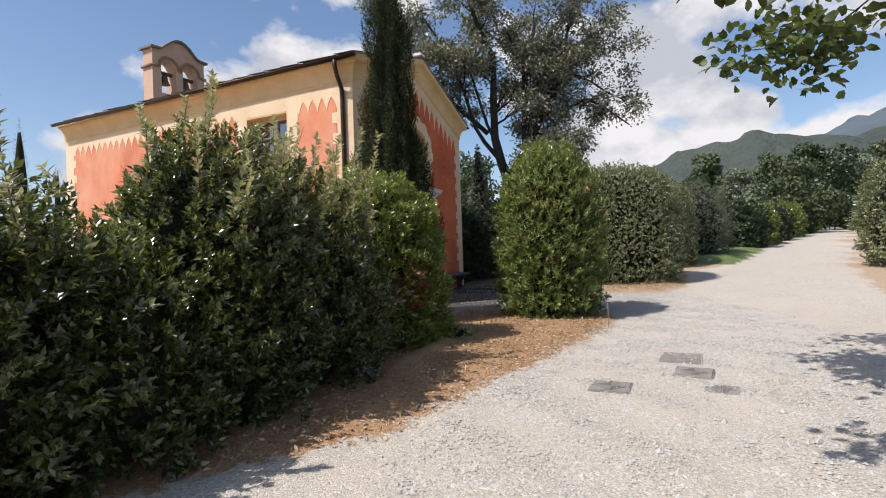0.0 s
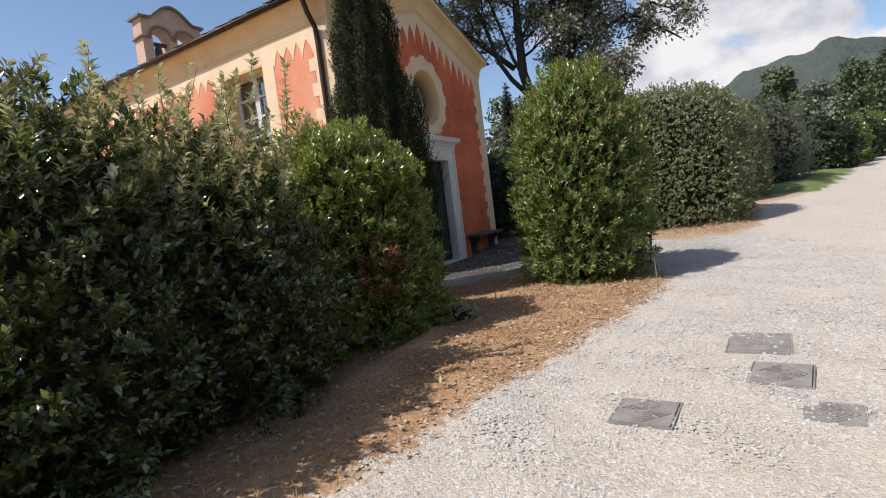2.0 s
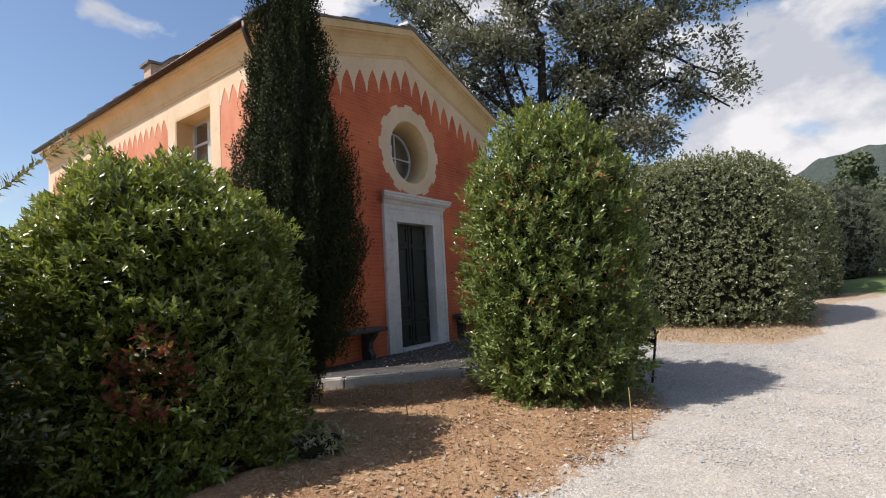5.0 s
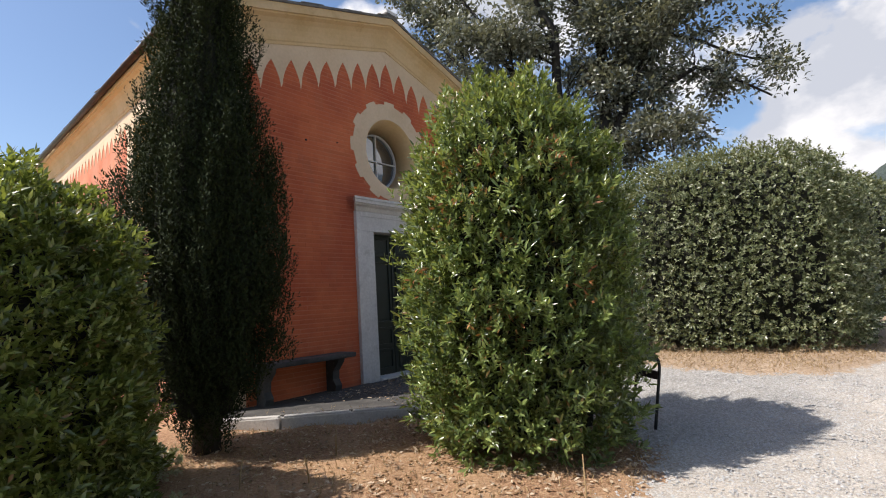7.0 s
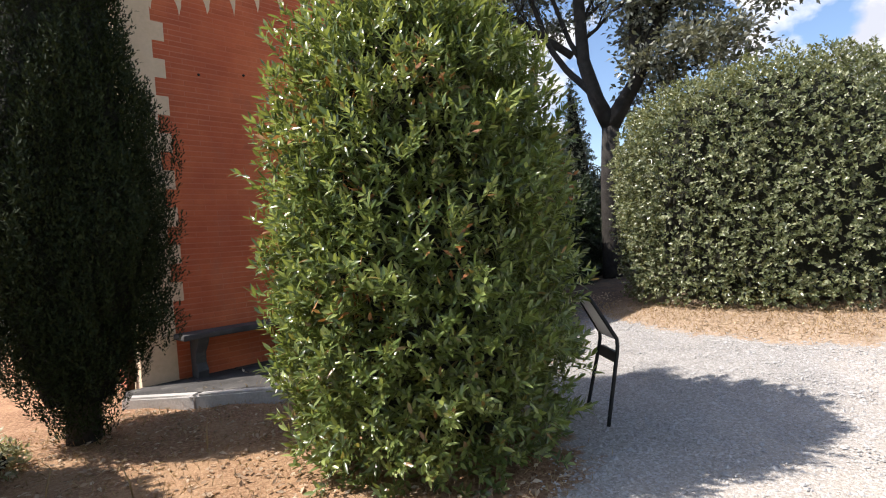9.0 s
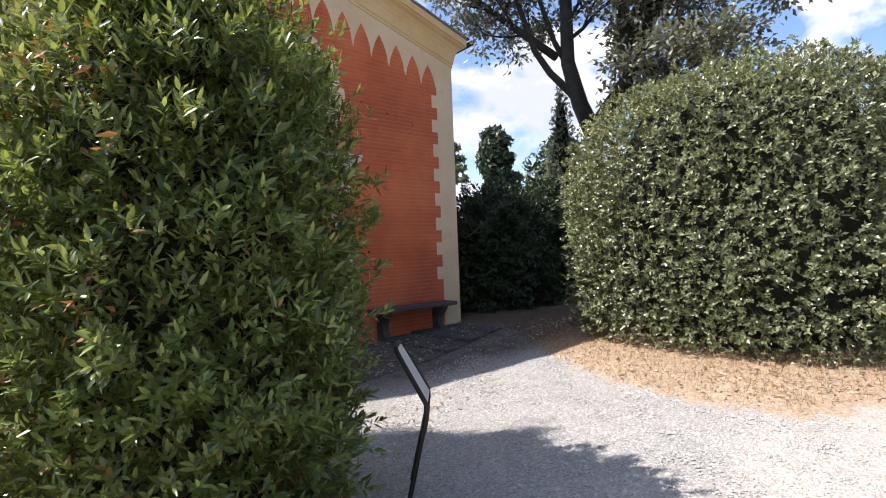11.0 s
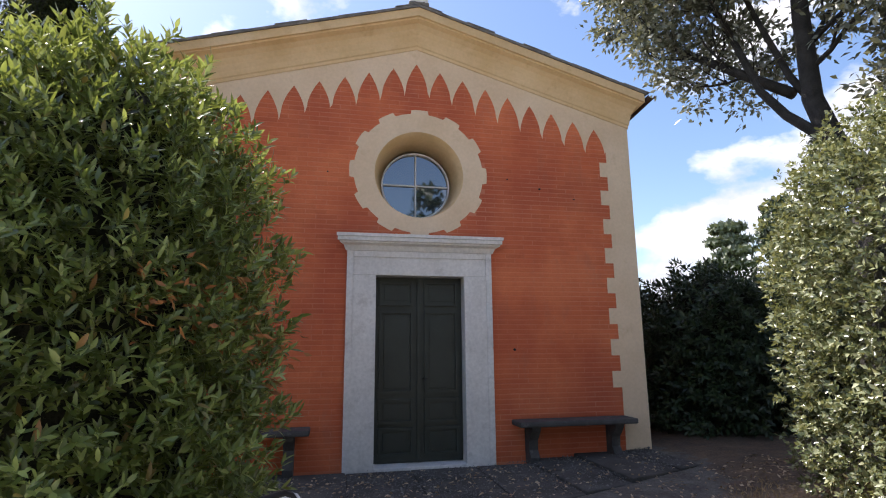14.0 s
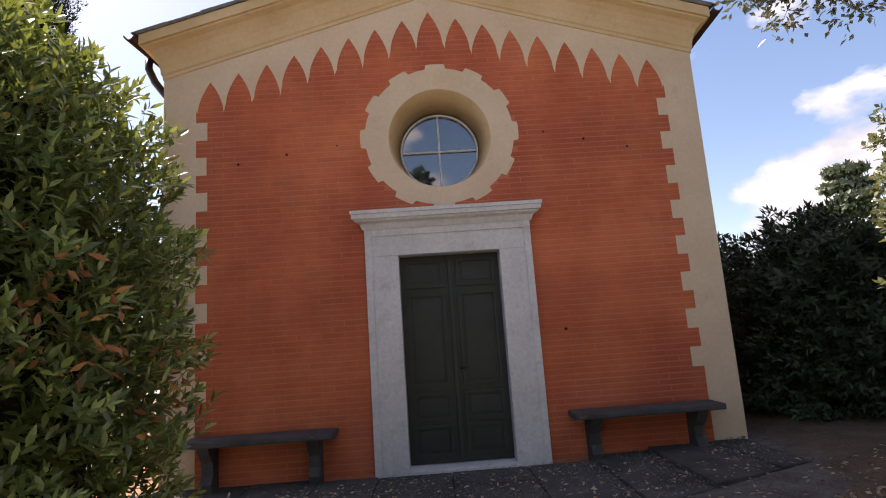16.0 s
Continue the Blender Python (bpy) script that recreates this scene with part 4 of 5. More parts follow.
BLOCK = [(0.0, 0.88), (0.08, 0.97), (0.4, 1.0), (0.66, 0.98), (0.80, 0.90), (0.90, 0.76), (0.96, 0.58), (1.0, 0.05)]


# a solid dark filler behind the leaves stands in for the crown's inner shade
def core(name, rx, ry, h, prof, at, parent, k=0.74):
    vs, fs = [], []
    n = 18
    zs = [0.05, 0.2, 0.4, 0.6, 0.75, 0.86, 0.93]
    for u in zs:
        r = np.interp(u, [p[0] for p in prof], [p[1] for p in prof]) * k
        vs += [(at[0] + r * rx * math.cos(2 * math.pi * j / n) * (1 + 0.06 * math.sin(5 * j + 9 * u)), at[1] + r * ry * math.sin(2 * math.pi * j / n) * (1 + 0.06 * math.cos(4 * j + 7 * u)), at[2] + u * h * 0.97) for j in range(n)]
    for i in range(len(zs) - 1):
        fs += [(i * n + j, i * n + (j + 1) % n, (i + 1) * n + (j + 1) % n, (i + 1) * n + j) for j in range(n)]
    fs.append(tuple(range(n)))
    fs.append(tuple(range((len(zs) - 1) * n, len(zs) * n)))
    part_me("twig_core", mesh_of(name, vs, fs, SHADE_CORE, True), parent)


def sprigs(p, d, rng, count, spread, gap):
    """From sprig roots p and directions d: leaf roots, axes and upper sides of count leaves round each."""
    d = unit(d)
    a = unit(np.cross(d, rng.normal(size=d.shape)))
    b = np.cross(d, a)
    P, A, N = [], [], []
    for k in range(count):
        th = k * 2.4 + rng.uniform(-0.4, 0.4, len(p))
        rad = a * np.cos(th)[:, None] + b * np.sin(th)[:, None]
        s = spread * (1 - 0.65 * k / count)
        ax = unit(d * (1 - s * 0.55) + rad * s + rng.normal(0, 0.12, d.shape))
        P.append(p + d * gap * k)
        A.append(ax)
        N.append(unit(d * s - rad * 0.6 + rng.normal(0, 0.15, d.shape)))
    return np.concatenate(P), np.concatenate(A), np.concatenate(N)


def bush(name, label, category, x, y, rx, ry, h, prof, mat_, n, leaf, count=5, lump=0.08, size=0.7, depth=0.3, up=0.5, fine=False, seed=1, spread=0.8, group="", wild=0, wild_len=0.6, k_core=0.74, z=None, wither=0, square=1.0, wither_at=None):
    z = height_at(x, y) if z is None else z
    t = thing(name, label, category, (x, y, z), group)
    p, nr, rng = profile_points(n, seed, rx, ry, h, prof, lump, size, depth, 2.0, square)
    d = nr + np.array([0, 0, up]) + rng.normal(0, 0.35, nr.shape)
    P, A, N = sprigs(p, d, rng, count, spread, leaf[0] * 0.16)
    P[:, 2] = np.maximum(P[:, 2], 0.01)
    off = np.array([x, y, z])
    part_me("foliage", leaf_mesh("foliage", P + off, A, N + np.array([0, 0, 0.5]), leaf[0], leaf[1], mat_, fine, seed), t)
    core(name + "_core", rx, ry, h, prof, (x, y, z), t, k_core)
    vs, fs = [], []
    for k in range(5):
        a = k * 1.3 + seed
        q = [(x + 0.1 * math.cos(a), y + 0.1 * math.sin(a), z - 0.05), (x + rx * 0.35 * math.cos(a), y + ry * 0.35 * math.sin(a), z + h * 0.35), (x + rx * 0.6 * math.cos(a + 0.2), y + ry * 0.6 * math.sin(a + 0.2), z + h * 0.62)]
        v, f = tube(q, [0.035, 0.024, 0.012], 6)
        fs += [tuple(i + len(vs) for i in ff) for ff in f]
        vs += v
    part_me("stem_clump", mesh_of("stem_clump", vs, fs, TWIG, True), t)
    if wild:
        # loose upright shoots that stand out over the clipped top
        vs, fs, PP, AA, NN = [], [], [], [], []
        top = p[p[:, 2] > h * 0.55]
        for i in rng.choice(len(top), wild):
            b = top[i] + off
            v = unit(np.array([rng.normal(0, 0.32), rng.normal(0, 0.32), 1.0]))
            L = wild_len * (0.35 + 1.25 * rng.random() ** 2.2)
            pts = [b + v * L * s + np.array([rng.normal(0, 0.02), rng.normal(0, 0.02), 0]) * s for s in (0, 0.35, 0.7, 1.0)]
            vv, ff = tube(pts, [0.005, 0.004, 0.003, 0.0015], 4)
            fs += [tuple(q + len(vs) for q in f) for f in ff]
            vs += vv
            m = int(64 * L / 0.5)
            s = rng.uniform(0.1, 1.0, m)
            q = b + v * (L * s)[:, None]
            rad = unit(np.cross(v, rng.normal(size=(m, 3))))
            PP.append(q)
            AA.append(unit(rad + v * 0.7))
            NN.append(unit(v - rad * 0.4))
        tagged(part_me("sprout", mesh_of("sprout", vs, fs, TWIG, True), t), kind="stuff")
        part_me("shoot_foliage", leaf_mesh("shoot_foliage", np.concatenate(PP), np.concatenate(AA), np.concatenate(NN), 0.07, 0.03, SPARSE, False, seed + 3), t)
    if wither_at:
        # one patch of withered leaves on the face towards the drive
        wx, wy, wz, wr = wither_at
        sel = np.flatnonzero(np.linalg.norm((P + off - np.array([wx, wy, wz])) * np.array([1, 1, 0.8]), axis=1) < wr)
        sel = sel[rng.random(len(sel)) < 0.5]
        out_ = unit((P[sel]) * np.array([1, 1, 0.2]))
        part_me("withered_foliage", leaf_mesh("withered_foliage", P[sel] + off + out_ * 0.05, A[sel] + rng.normal(0, 0.3, A[sel].shape), N[sel], leaf[0] * 0.9, leaf[1], REDDARK, False, seed + 5), t, "red-brown withered leaves")
    if wither:
        # patches of withered leaves
        PP, AA, NN = [], [], []
        cand = p[(p[:, 2] > h * 0.1) & (p[:, 2] < h * 0.75)]
        nc = nr[(p[:, 2] > h * 0.1) & (p[:, 2] < h * 0.75)]
        for i in rng.choice(len(cand), wither):
            near = np.linalg.norm(cand - cand[i], axis=1) < rng.uniform(0.10, 0.27)
            sel = np.flatnonzero(near)[:70]
            PP.append(cand[sel] + nc[sel] * 0.12 + off)
            AA.append(nc[sel] + rng.normal(0, 0.6, (len(sel), 3)) - np.array([0, 0, 0.3]))
            NN.append(rng.normal(0, 1, (len(sel), 3)))
        part_me("withered_foliage", leaf_mesh("withered_foliage", np.concatenate(PP), np.concatenate(AA), np.concatenate(NN), leaf[0], leaf[1], REDLEAF, False, seed + 4), t, "brown withered leaves")
    return t


# laurels along the chapel's side
bush("laurel_bush", "dark glossy laurel bush in a row beside the drive", "bush", -11.45, -2.0, 0.8, 0.9, 1.85, SOFT, LAUREL, 5000, (0.062, 0.03), 7, 0.2, 0.36, 0.45, seed=21, group="laurel row", wild=16, fine=False)
bush("laurel_bush", "dark glossy laurel bush with pale shoots on top", "bush", -9.4, -2.1, 0.92, 0.92, 2.3, SOFT, LAUREL, 8600, (0.062, 0.03), 7, 0.22, 0.36, 0.45, seed=22, group="laurel row", wild=110, wild_len=0.42, fine=False)
bush("laurel_bush", "dark laurel bush with tall sparse shoots", "bush", -8.2, -2.1, 0.9, 0.9, 1.98, SOFT, LAUREL, 8600, (0.062, 0.03), 7, 0.22, 0.36, 0.45, seed=23, group="laurel row", wild=270, wild_len=0.75, fine=False)
bush("laurel_bush", "low dark laurel bush filling the row", "bush", -10.5, -2.2, 0.8, 0.78, 1.4, SOFT, LAUREL, 4500, (0.062, 0.03), 7, 0.18, 0.36, 0.4, seed=25, group="laurel row", fine=False)
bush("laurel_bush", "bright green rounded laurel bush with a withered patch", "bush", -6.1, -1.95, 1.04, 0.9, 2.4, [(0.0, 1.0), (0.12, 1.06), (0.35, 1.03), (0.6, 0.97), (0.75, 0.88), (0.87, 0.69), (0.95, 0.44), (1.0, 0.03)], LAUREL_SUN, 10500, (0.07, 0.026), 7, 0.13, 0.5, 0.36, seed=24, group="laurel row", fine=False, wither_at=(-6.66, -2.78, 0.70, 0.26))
bush("oleander_bush", "tall clipped oleander bush with narrow leaves and withered patches", "bush", -2.5, -3.85, 0.97, 0.97, 3.3, ROUND_TOP, OLEANDER, 11000, (0.073, 0.0215), 7, 0.15, 0.32, 0.42, 0.75, True, 31, 0.86, wither=22, k_core=0.66)
bush("clipped_hedge", "large rounded clipped hedge of small leaves", "hedge", 4.22, -4.42, 1.56, 2.08, 3.45, BLOCK, HEDGE, 18000, (0.06, 0.032), 5, 0.13, 0.22, 0.32, 0.3, False, 41, 0.9, square=0.62)


def cypress(x, y, h, r, name="cypress", label="tall narrow dark cypress beside the chapel door", n=36000, seed=5):
    z = height_at(x, y)
    t = thing(name, label, "cypress tree", (x, y, z))
    prof = [(0.0, 0.12), (0.05, 0.44), (0.12, 0.85), (0.24, 1.0), (0.36, 0.9), (0.48, 0.68), (0.6, 0.54), (0.74, 0.4), (0.87, 0.22), (0.96, 0.08), (1.0, 0.02)]
    p, nr, rng = profile_points(n, seed, r, r, h, prof, 0.14, 0.26, 0.3, 2.0, 1.0, 0.3)
    d = nr * 0.28 + np.array([0, 0, 1.0]) + rng.normal(0, 0.22, nr.shape)
    P, A, N = sprigs(p, d, rng, 5, 0.8, 0.03)
    part_me("foliage", leaf_mesh("foliage", P + np.array([x, y, z]), A, N, 0.046, 0.015, CYPRESS, False, seed), t)
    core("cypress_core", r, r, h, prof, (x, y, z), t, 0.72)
    tube_part("trunk", [(x, y, z - 0.1), (x + 0.02, y, z + 0.8), (x, y, z + h * 0.7)], [0.14, 0.11, 0.03], BARK, t)
    return t


cypress(-4.14, -1.25, 7.1, 0.75)


def branch_tree(name, label, category, base, limbs, leaf, mat_, seed, clump_n, clump_r, twig_levels=2, spread=0.6, trunk=None, shrink=0.68, bark=BARK, leafy=1.0, fine=False):
    """A tree from main limbs (lists of points and end radii); limbs fork into twigs that carry leaf clumps."""
    rng = random.Random(seed)
    nrng = np.random.default_rng(seed)
    t = thing(name, label, category, base)
    vs, fs, tips = [], [], []

    def add(pts, rad, sides):
        v, f = tube(pts, rad, sides)
        fs.extend(tuple(i + len(vs) for i in q) for q in f)
        vs.extend(v)

    def grow(p, d, L, r, level):
        pts, q, dd = [p], p, d
        for k in range(3):
            dd = (dd + Vector((rng.gauss(0, 0.16), rng.gauss(0, 0.16), rng.gauss(0.04, 0.12)))).normalized()
            q = q + dd * L / 3
            pts.append(q)
        add(pts, [r, r * 0.85, r * 0.7, r * 0.55], 6 if level > 1 else 4)
        if level <= 1:
            tips.extend(pts[2:])
        if level <= 0:
            return
        for k in range(3):
            s = pts[1 + k]
            side = Vector((rng.gauss(0, 1), rng.gauss(0, 1), rng.gauss(0.1, 0.6))).normalized()
            grow(s, (dd * 0.75 + side * spread).normalized(), L * shrink * rng.uniform(0.75, 1.15), r * 0.5, level - 1)

    for pts, r0, r1, *more in limbs:
        bare, levels = more if more else (trunk, twig_levels)
        pts = [Vector(p) for p in pts]
        n = len(pts)
        add(pts, [(r0 + (r1 - r0) * k / (n - 1)) * (1.2 if more else 1.0) for k in range(n)], 9)
        for k in range(1, n):
            seg = pts[k] - pts[k - 1]
            if bare is not None and pts[k].z < bare:
                continue
            for j in range(3 if more else 2):
                side = Vector((rng.gauss(0, 1), rng.gauss(0, 1), rng.gauss(0.15, 0.5))).normalized()
                grow(pts[k - 1] + seg * rng.uniform(0.3, 1.0), (seg.normalized() * 0.7 + side * spread * 1.2).normalized(), max(0.9, seg.length * 0.8) * rng.uniform(0.7, 1.1), max(0.014, (r0 + (r1 - r0) * k / (n - 1)) * 0.45), levels)
    part_me("trunk", mesh_of("trunk", vs, fs, bark, True), t)
    tp = np.array([tuple(q) for q in tips])
    tp = tp[lumps(tp, seed, 1.1) + nrng.normal(0, 0.35, len(tp)) > np.interp(leafy, [0.0, 0.5, 1.0], [1.0, 0.0, -9.0])]
    c = np.repeat(tp, clump_n, axis=0)
    off = nrng.normal(0, 1, c.shape) * np.array([1, 1, 0.7]) * clump_r
    A = unit(off + nrng.normal(0, clump_r, c.shape))
    N = unit(nrng.normal(0, 0.7, c.shape) + np.array([0, 0, 1.0]))
    part_me("crown", leaf_mesh("crown", c + off, A, N, leaf[0], leaf[1], mat_, fine, seed), t)
    return t


def oak():
    b = Vector((6.6, -0.55, float(ground_z(6.6, 0))))
    fork = (6.71, -0.75, 3.8)
    limbs = [([b - Vector((0, 0, 0.2)), (6.62, -0.56, 0.5), (6.63, -0.6, 1.42), (6.66, -0.65, 2.56), fork], 0.2, 0.165, 9, 0),
             ([fork, (6.58, -0.52, 4.47), (6.47, -0.32, 5.43), (6.49, -0.31, 7.04), (6.52, -0.37, 8.48), (6.3, 0.1, 9.6), (5.9, 0.5, 11.0)], 0.17, 0.05, 6.7, 2),
             ([(6.62, -0.58, 4.3), (6.5, -0.36, 4.75), (6.28, 0.03, 5.27), (6.12, 0.32, 5.83), (5.89, 0.73, 7.44), (5.7, 1.4, 9.0), (5.5, 2.2, 10.3)], 0.085, 0.03, 6.5, 2),
             ([(6.46, -0.3, 5.4), (6.34, -0.08, 5.93), (6.17, 0.23, 7.12), (6.0, 0.6, 8.6)], 0.06, 0.03, 7.5, 1),
             ([fork, (6.87, -1.03, 4.3), (7.05, -1.37, 4.86), (6.97, -1.4, 6.19), (6.98, -1.42, 7.3), (7.03, -1.54, 8.23), (7.2, -1.9, 10.0)], 0.18, 0.05, 7.2, 2),
             ([(6.98, -1.42, 7.3), (6.96, -1.38, 8.35), (6.7, -0.8, 9.6)], 0.08, 0.04, 7.9, 2),
             ([(7.05, -1.37, 4.9), (7.15, -1.8, 5.8), (7.27, -2.1, 6.52), (7.4, -2.4, 7.3), (7.53, -2.7, 8.25), (7.7, -3.1, 9.8)], 0.13, 0.04, 6.9, 2),
             ([(7.42, -2.44, 7.3), (7.66, -2.99, 7.97), (7.97, -3.72, 8.67), (8.3, -4.3, 9.5)], 0.08, 0.03, 7.9, 2),
             ([(7.04, -1.6, 6.2), (7.4, -2.4, 6.37), (7.66, -3.0, 6.54), (7.9, -3.55, 6.84), (8.11, -4.04, 6.65), (8.3, -4.6, 6.2), (8.5, -5.1, 5.8)], 0.075, 0.02, 6.0, 1),
             ([(7.55, -2.75, 7.9), (7.68, -3.04, 7.86), (7.99, -3.76, 7.52), (8.2, -4.3, 7.1), (8.5, -4.9, 6.8)], 0.05, 0.018, 6.5, 1),
             ([(6.35, -0.1, 5.6), (5.95, 0.8, 6.5), (5.6, 1.7, 7.4), (5.4, 2.5, 8.4), (5.2, 3.2, 9.5)], 0.08, 0.03, 6.0, 2),
             ([(7.0, -1.4, 5.5), (7.2, -1.8, 5.6), (7.4, -2.2, 5.45), (7.6, -2.7, 5.2)], 0.05, 0.02, 5.0, 2),
             ([(7.0, -1.4, 5.2), (7.25, -1.9, 5.0), (7.5, -2.4, 4.8)], 0.04, 0.02, 4.6, 2)]
    branch_tree("holm_oak", "large open-crowned oak with dark forking limbs", "tree", b, limbs, (0.15, 0.075), OAK, 6, 44, 0.19, 2, 0.85, 3.6, 0.64, OAKBARK, 0.5)
    bush("evergreen_shrub", "slim conical evergreen behind the oak trunk", "bush", 7.6, 0.75, 0.5, 0.5, 5.2, [(0, 0.9), (0.3, 1.0), (0.6, 0.75), (0.85, 0.35), (1.0, 0.03)], OLIVE, 2600, (0.08, 0.035), 5, 0.1, 0.5, 0.2, 0.4, False, 66, 0.9)


oak()
bush("viburnum_bush", "dark shaded evergreen bush beyond the chapel corner", "bush", 5.25, 1.0, 1.2, 1.35, 2.6, [(0.0, 1.0), (0.2, 1.02), (0.5, 0.95), (0.7, 0.8), (0.88, 0.5), (1.0, 0.04)], DARKLEAF, 4600, (0.12, 0.045), 6, 0.24, 0.55, 0.35, 0.0, False, 61, 0.9)
bush("viburnum_bush", "dark shaded evergreen bush under the oak", "bush", 6.9, 0.9, 1.0, 1.1, 2.7, SOFT, DARKLEAF, 3000, (0.12, 0.045), 6, 0.14, 0.7, 0.35, 0.0, False, 62, 0.9)
bush("viburnum_bush", "dark evergreen bush along the chapel's far side", "bush", 4.8, 4.0, 0.8, 1.6, 3.0, SOFT, DARKLEAF, 3000, (0.12, 0.045), 6, 0.14, 0.7, 0.35, 0.0, False, 63, 0.9)
bush("evergreen_shrub", "tall dark shrub below the oak crown", "bush", 9.6, 0.6, 1.6, 1.5, 2.9, SOFT, DARKLEAF, 3000, (0.10, 0.045), 6, 0.2, 0.9, 0.4, 0.1, False, 64, 0.9)
bush("clipped_hedge", "second rounded hedge further along the drive", "hedge", 9.2, -5.6, 1.7, 1.7, 3.3, BLOCK, HEDGE, 4600, (0.09, 0.045), 5, 0.07, 0.8, 0.25, 0.3, False, 42, 0.9)
bush("olive_bush", "grey-green olive bush beside the drive", "bush", 14.5, -7.6, 1.7, 1.6, 3.5, SOFT, OLIVE, 4000, (0.10, 0.03), 5, 0.2, 0.9, 0.4, 0.4, False, 43, 0.9)
for i, (x, y, rx, ry, h) in enumerate([(21, -10.2, 2.0, 1.5, 2.5), (25, -11.5, 2.2, 1.5, 2.4), (30, -13.0, 2.6, 1.6, 2.3), (36, -15.0, 3.0, 1.8, 2.5), (43, -17.3, 3.4, 1.9, 2.4), (51, -19.8, 4.0, 2.0, 2.5)]):
    bush("roadside_hedge", "low uneven green hedge along the drive", "hedge", x, y, rx, ry, h, BLOCK, LAUREL_SUN if i % 2 else DARKLEAF, 1800, (0.18, 0.09), 5, 0.2, 1.2, 0.35, 0.3, False, 70 + i, 0.9, "roadside hedge")
bush("roadside_shrub", "green shrub on the far side of the drive", "bush", 7.5, -13.4, 1.6, 1.6, 3.6, SOFT, HEDGE, 3500, (0.10, 0.05), 5, 0.2, 0.9, 0.35, 0.3, False, 80, 0.9)
bush("roadside_shrub", "green shrub on the far side of the drive", "bush", 11.5, -15.6, 1.9, 1.9, 4.4, SOFT, HEDGE, 3000, (0.12, 0.06), 5, 0.2, 0.9, 0.35, 0.3, False, 81, 0.9)


def far_tree(x, y, h, r, mat_, seed, name="distant_tree", label="distant broad tree in the park", low=0.12, tiers=()):
    z = float(ground_z(x, y))
    t = thing(name, label, "tree", (x, y, z), "distant trees")
    rng = np.random.default_rng(seed)
    tube_part("trunk", [(x, y, z - 0.3), (x + 0.2, y, z + h * 0.3), (x, y + 0.2, z + h * 0.75)], [0.03 * h, 0.022 * h, 0.008 * h], BARK, t)
    cs, ns = [], []
    for k in range(34):
        u = rng.uniform(low, 1.0) if not tiers else float(rng.choice(tiers))
        w = r * math.sin(math.pi * min(0.97, max(0.12, (u * 0.86 + 0.1)))) ** 0.7
        a = rng.uniform(0, 6.28)
        c = np.array([x + w * 0.8 * math.cos(a) * rng.uniform(0.3, 1), y + w * 0.8 * math.sin(a) * rng.uniform(0.3, 1), z + h * u])
        n = 110
        d = unit(rng.normal(size=(n, 3)))
        cs.append(c + d * r * 0.3 * rng.uniform(0.6, 1.05, (n, 1)) * np.array([1, 1, 0.13 if tiers else 0.7]))
        ns.append(d)
    P, N = np.concatenate(cs), np.concatenate(ns)
    A = unit(np.cross(N, rng.normal(size=N.shape)) + N * 0.3)
    part_me("crown", leaf_mesh("crown", P, A, N, 0.055 * h, 0.032 * h, mat_, False, seed), t)


for i, (x, y, h, r, m_) in enumerate([(62, -20, 9, 3.5, FARWOOD), (70, -26, 11, 4.5, DARKLEAF), (78, -24, 10, 4.5, FARWOOD), (84, -33, 12, 5.5, DARKLEAF), (72, -33, 9, 4, OLIVE), (90, -40, 13, 6, FARWOOD), (66, -38, 9, 4.5, FARWOOD), (100, -30, 13, 6, DARKLEAF), (96, -50, 14, 6, DARKLEAF), (60, -45, 10, 5, FARWOOD), (45, -34, 9, 4, FARWOOD), (36, -27, 8, 3.5, DARKLEAF), (28, -22, 6, 2.6, FARWOOD), (56, -12, 9, 2.9, FARWOOD), (40, 3, 8, 4, DARKLEAF), (34, 10, 8.5, 4, FARWOOD), (26, 14, 7.5, 3.5, DARKLEAF), (43, -10, 5.6, 2.6, DARKLEAF), (44, -14, 5.8, 2.8, OLIVE), (42, -18.2, 6.3, 3.2, FARWOOD), (49, -23.5, 7.2, 3.6, DARKLEAF)]):
    far_tree(x, y, h, r, m_, 100 + i)
cypress(10, 34, 11, 1.0, "distant_cypress", "slim distant cypress behind the chapel", 2500, 15)
cypress(3.2, 19.6, 5.6, 0.4, "distant_cypress", "slim distant cypress behind the chapel", 2500, 16)
far_tree(51, 54, 15.5, 4.5, OLIVE, 140, "cedar", "flat-topped grey-green distant cedar", 0.6, (0.66, 0.76, 0.86, 0.97, 0.98))
far_tree(27, 21, 9.5, 2.0, DARKLEAF, 143, "pine", "slim dark distant pine tree", 0.4)
for x, y, h, r in ((-3.2, -24, 12.4, 2.6), (-0.6, -26, 11.6, 2.0), (4.5, -27, 11.8, 3.4), (9.0, -29, 11.4, 3.6)):
    far_tree(x, y, h, r, DARKLEAF, int(200 + x), "park_tree", "dark broad tree across the drive")
far_tree(-20, 30, 8, 5, DARKLEAF, 141)
far_tree(-30, 22, 8, 5, DARKLEAF, 142)


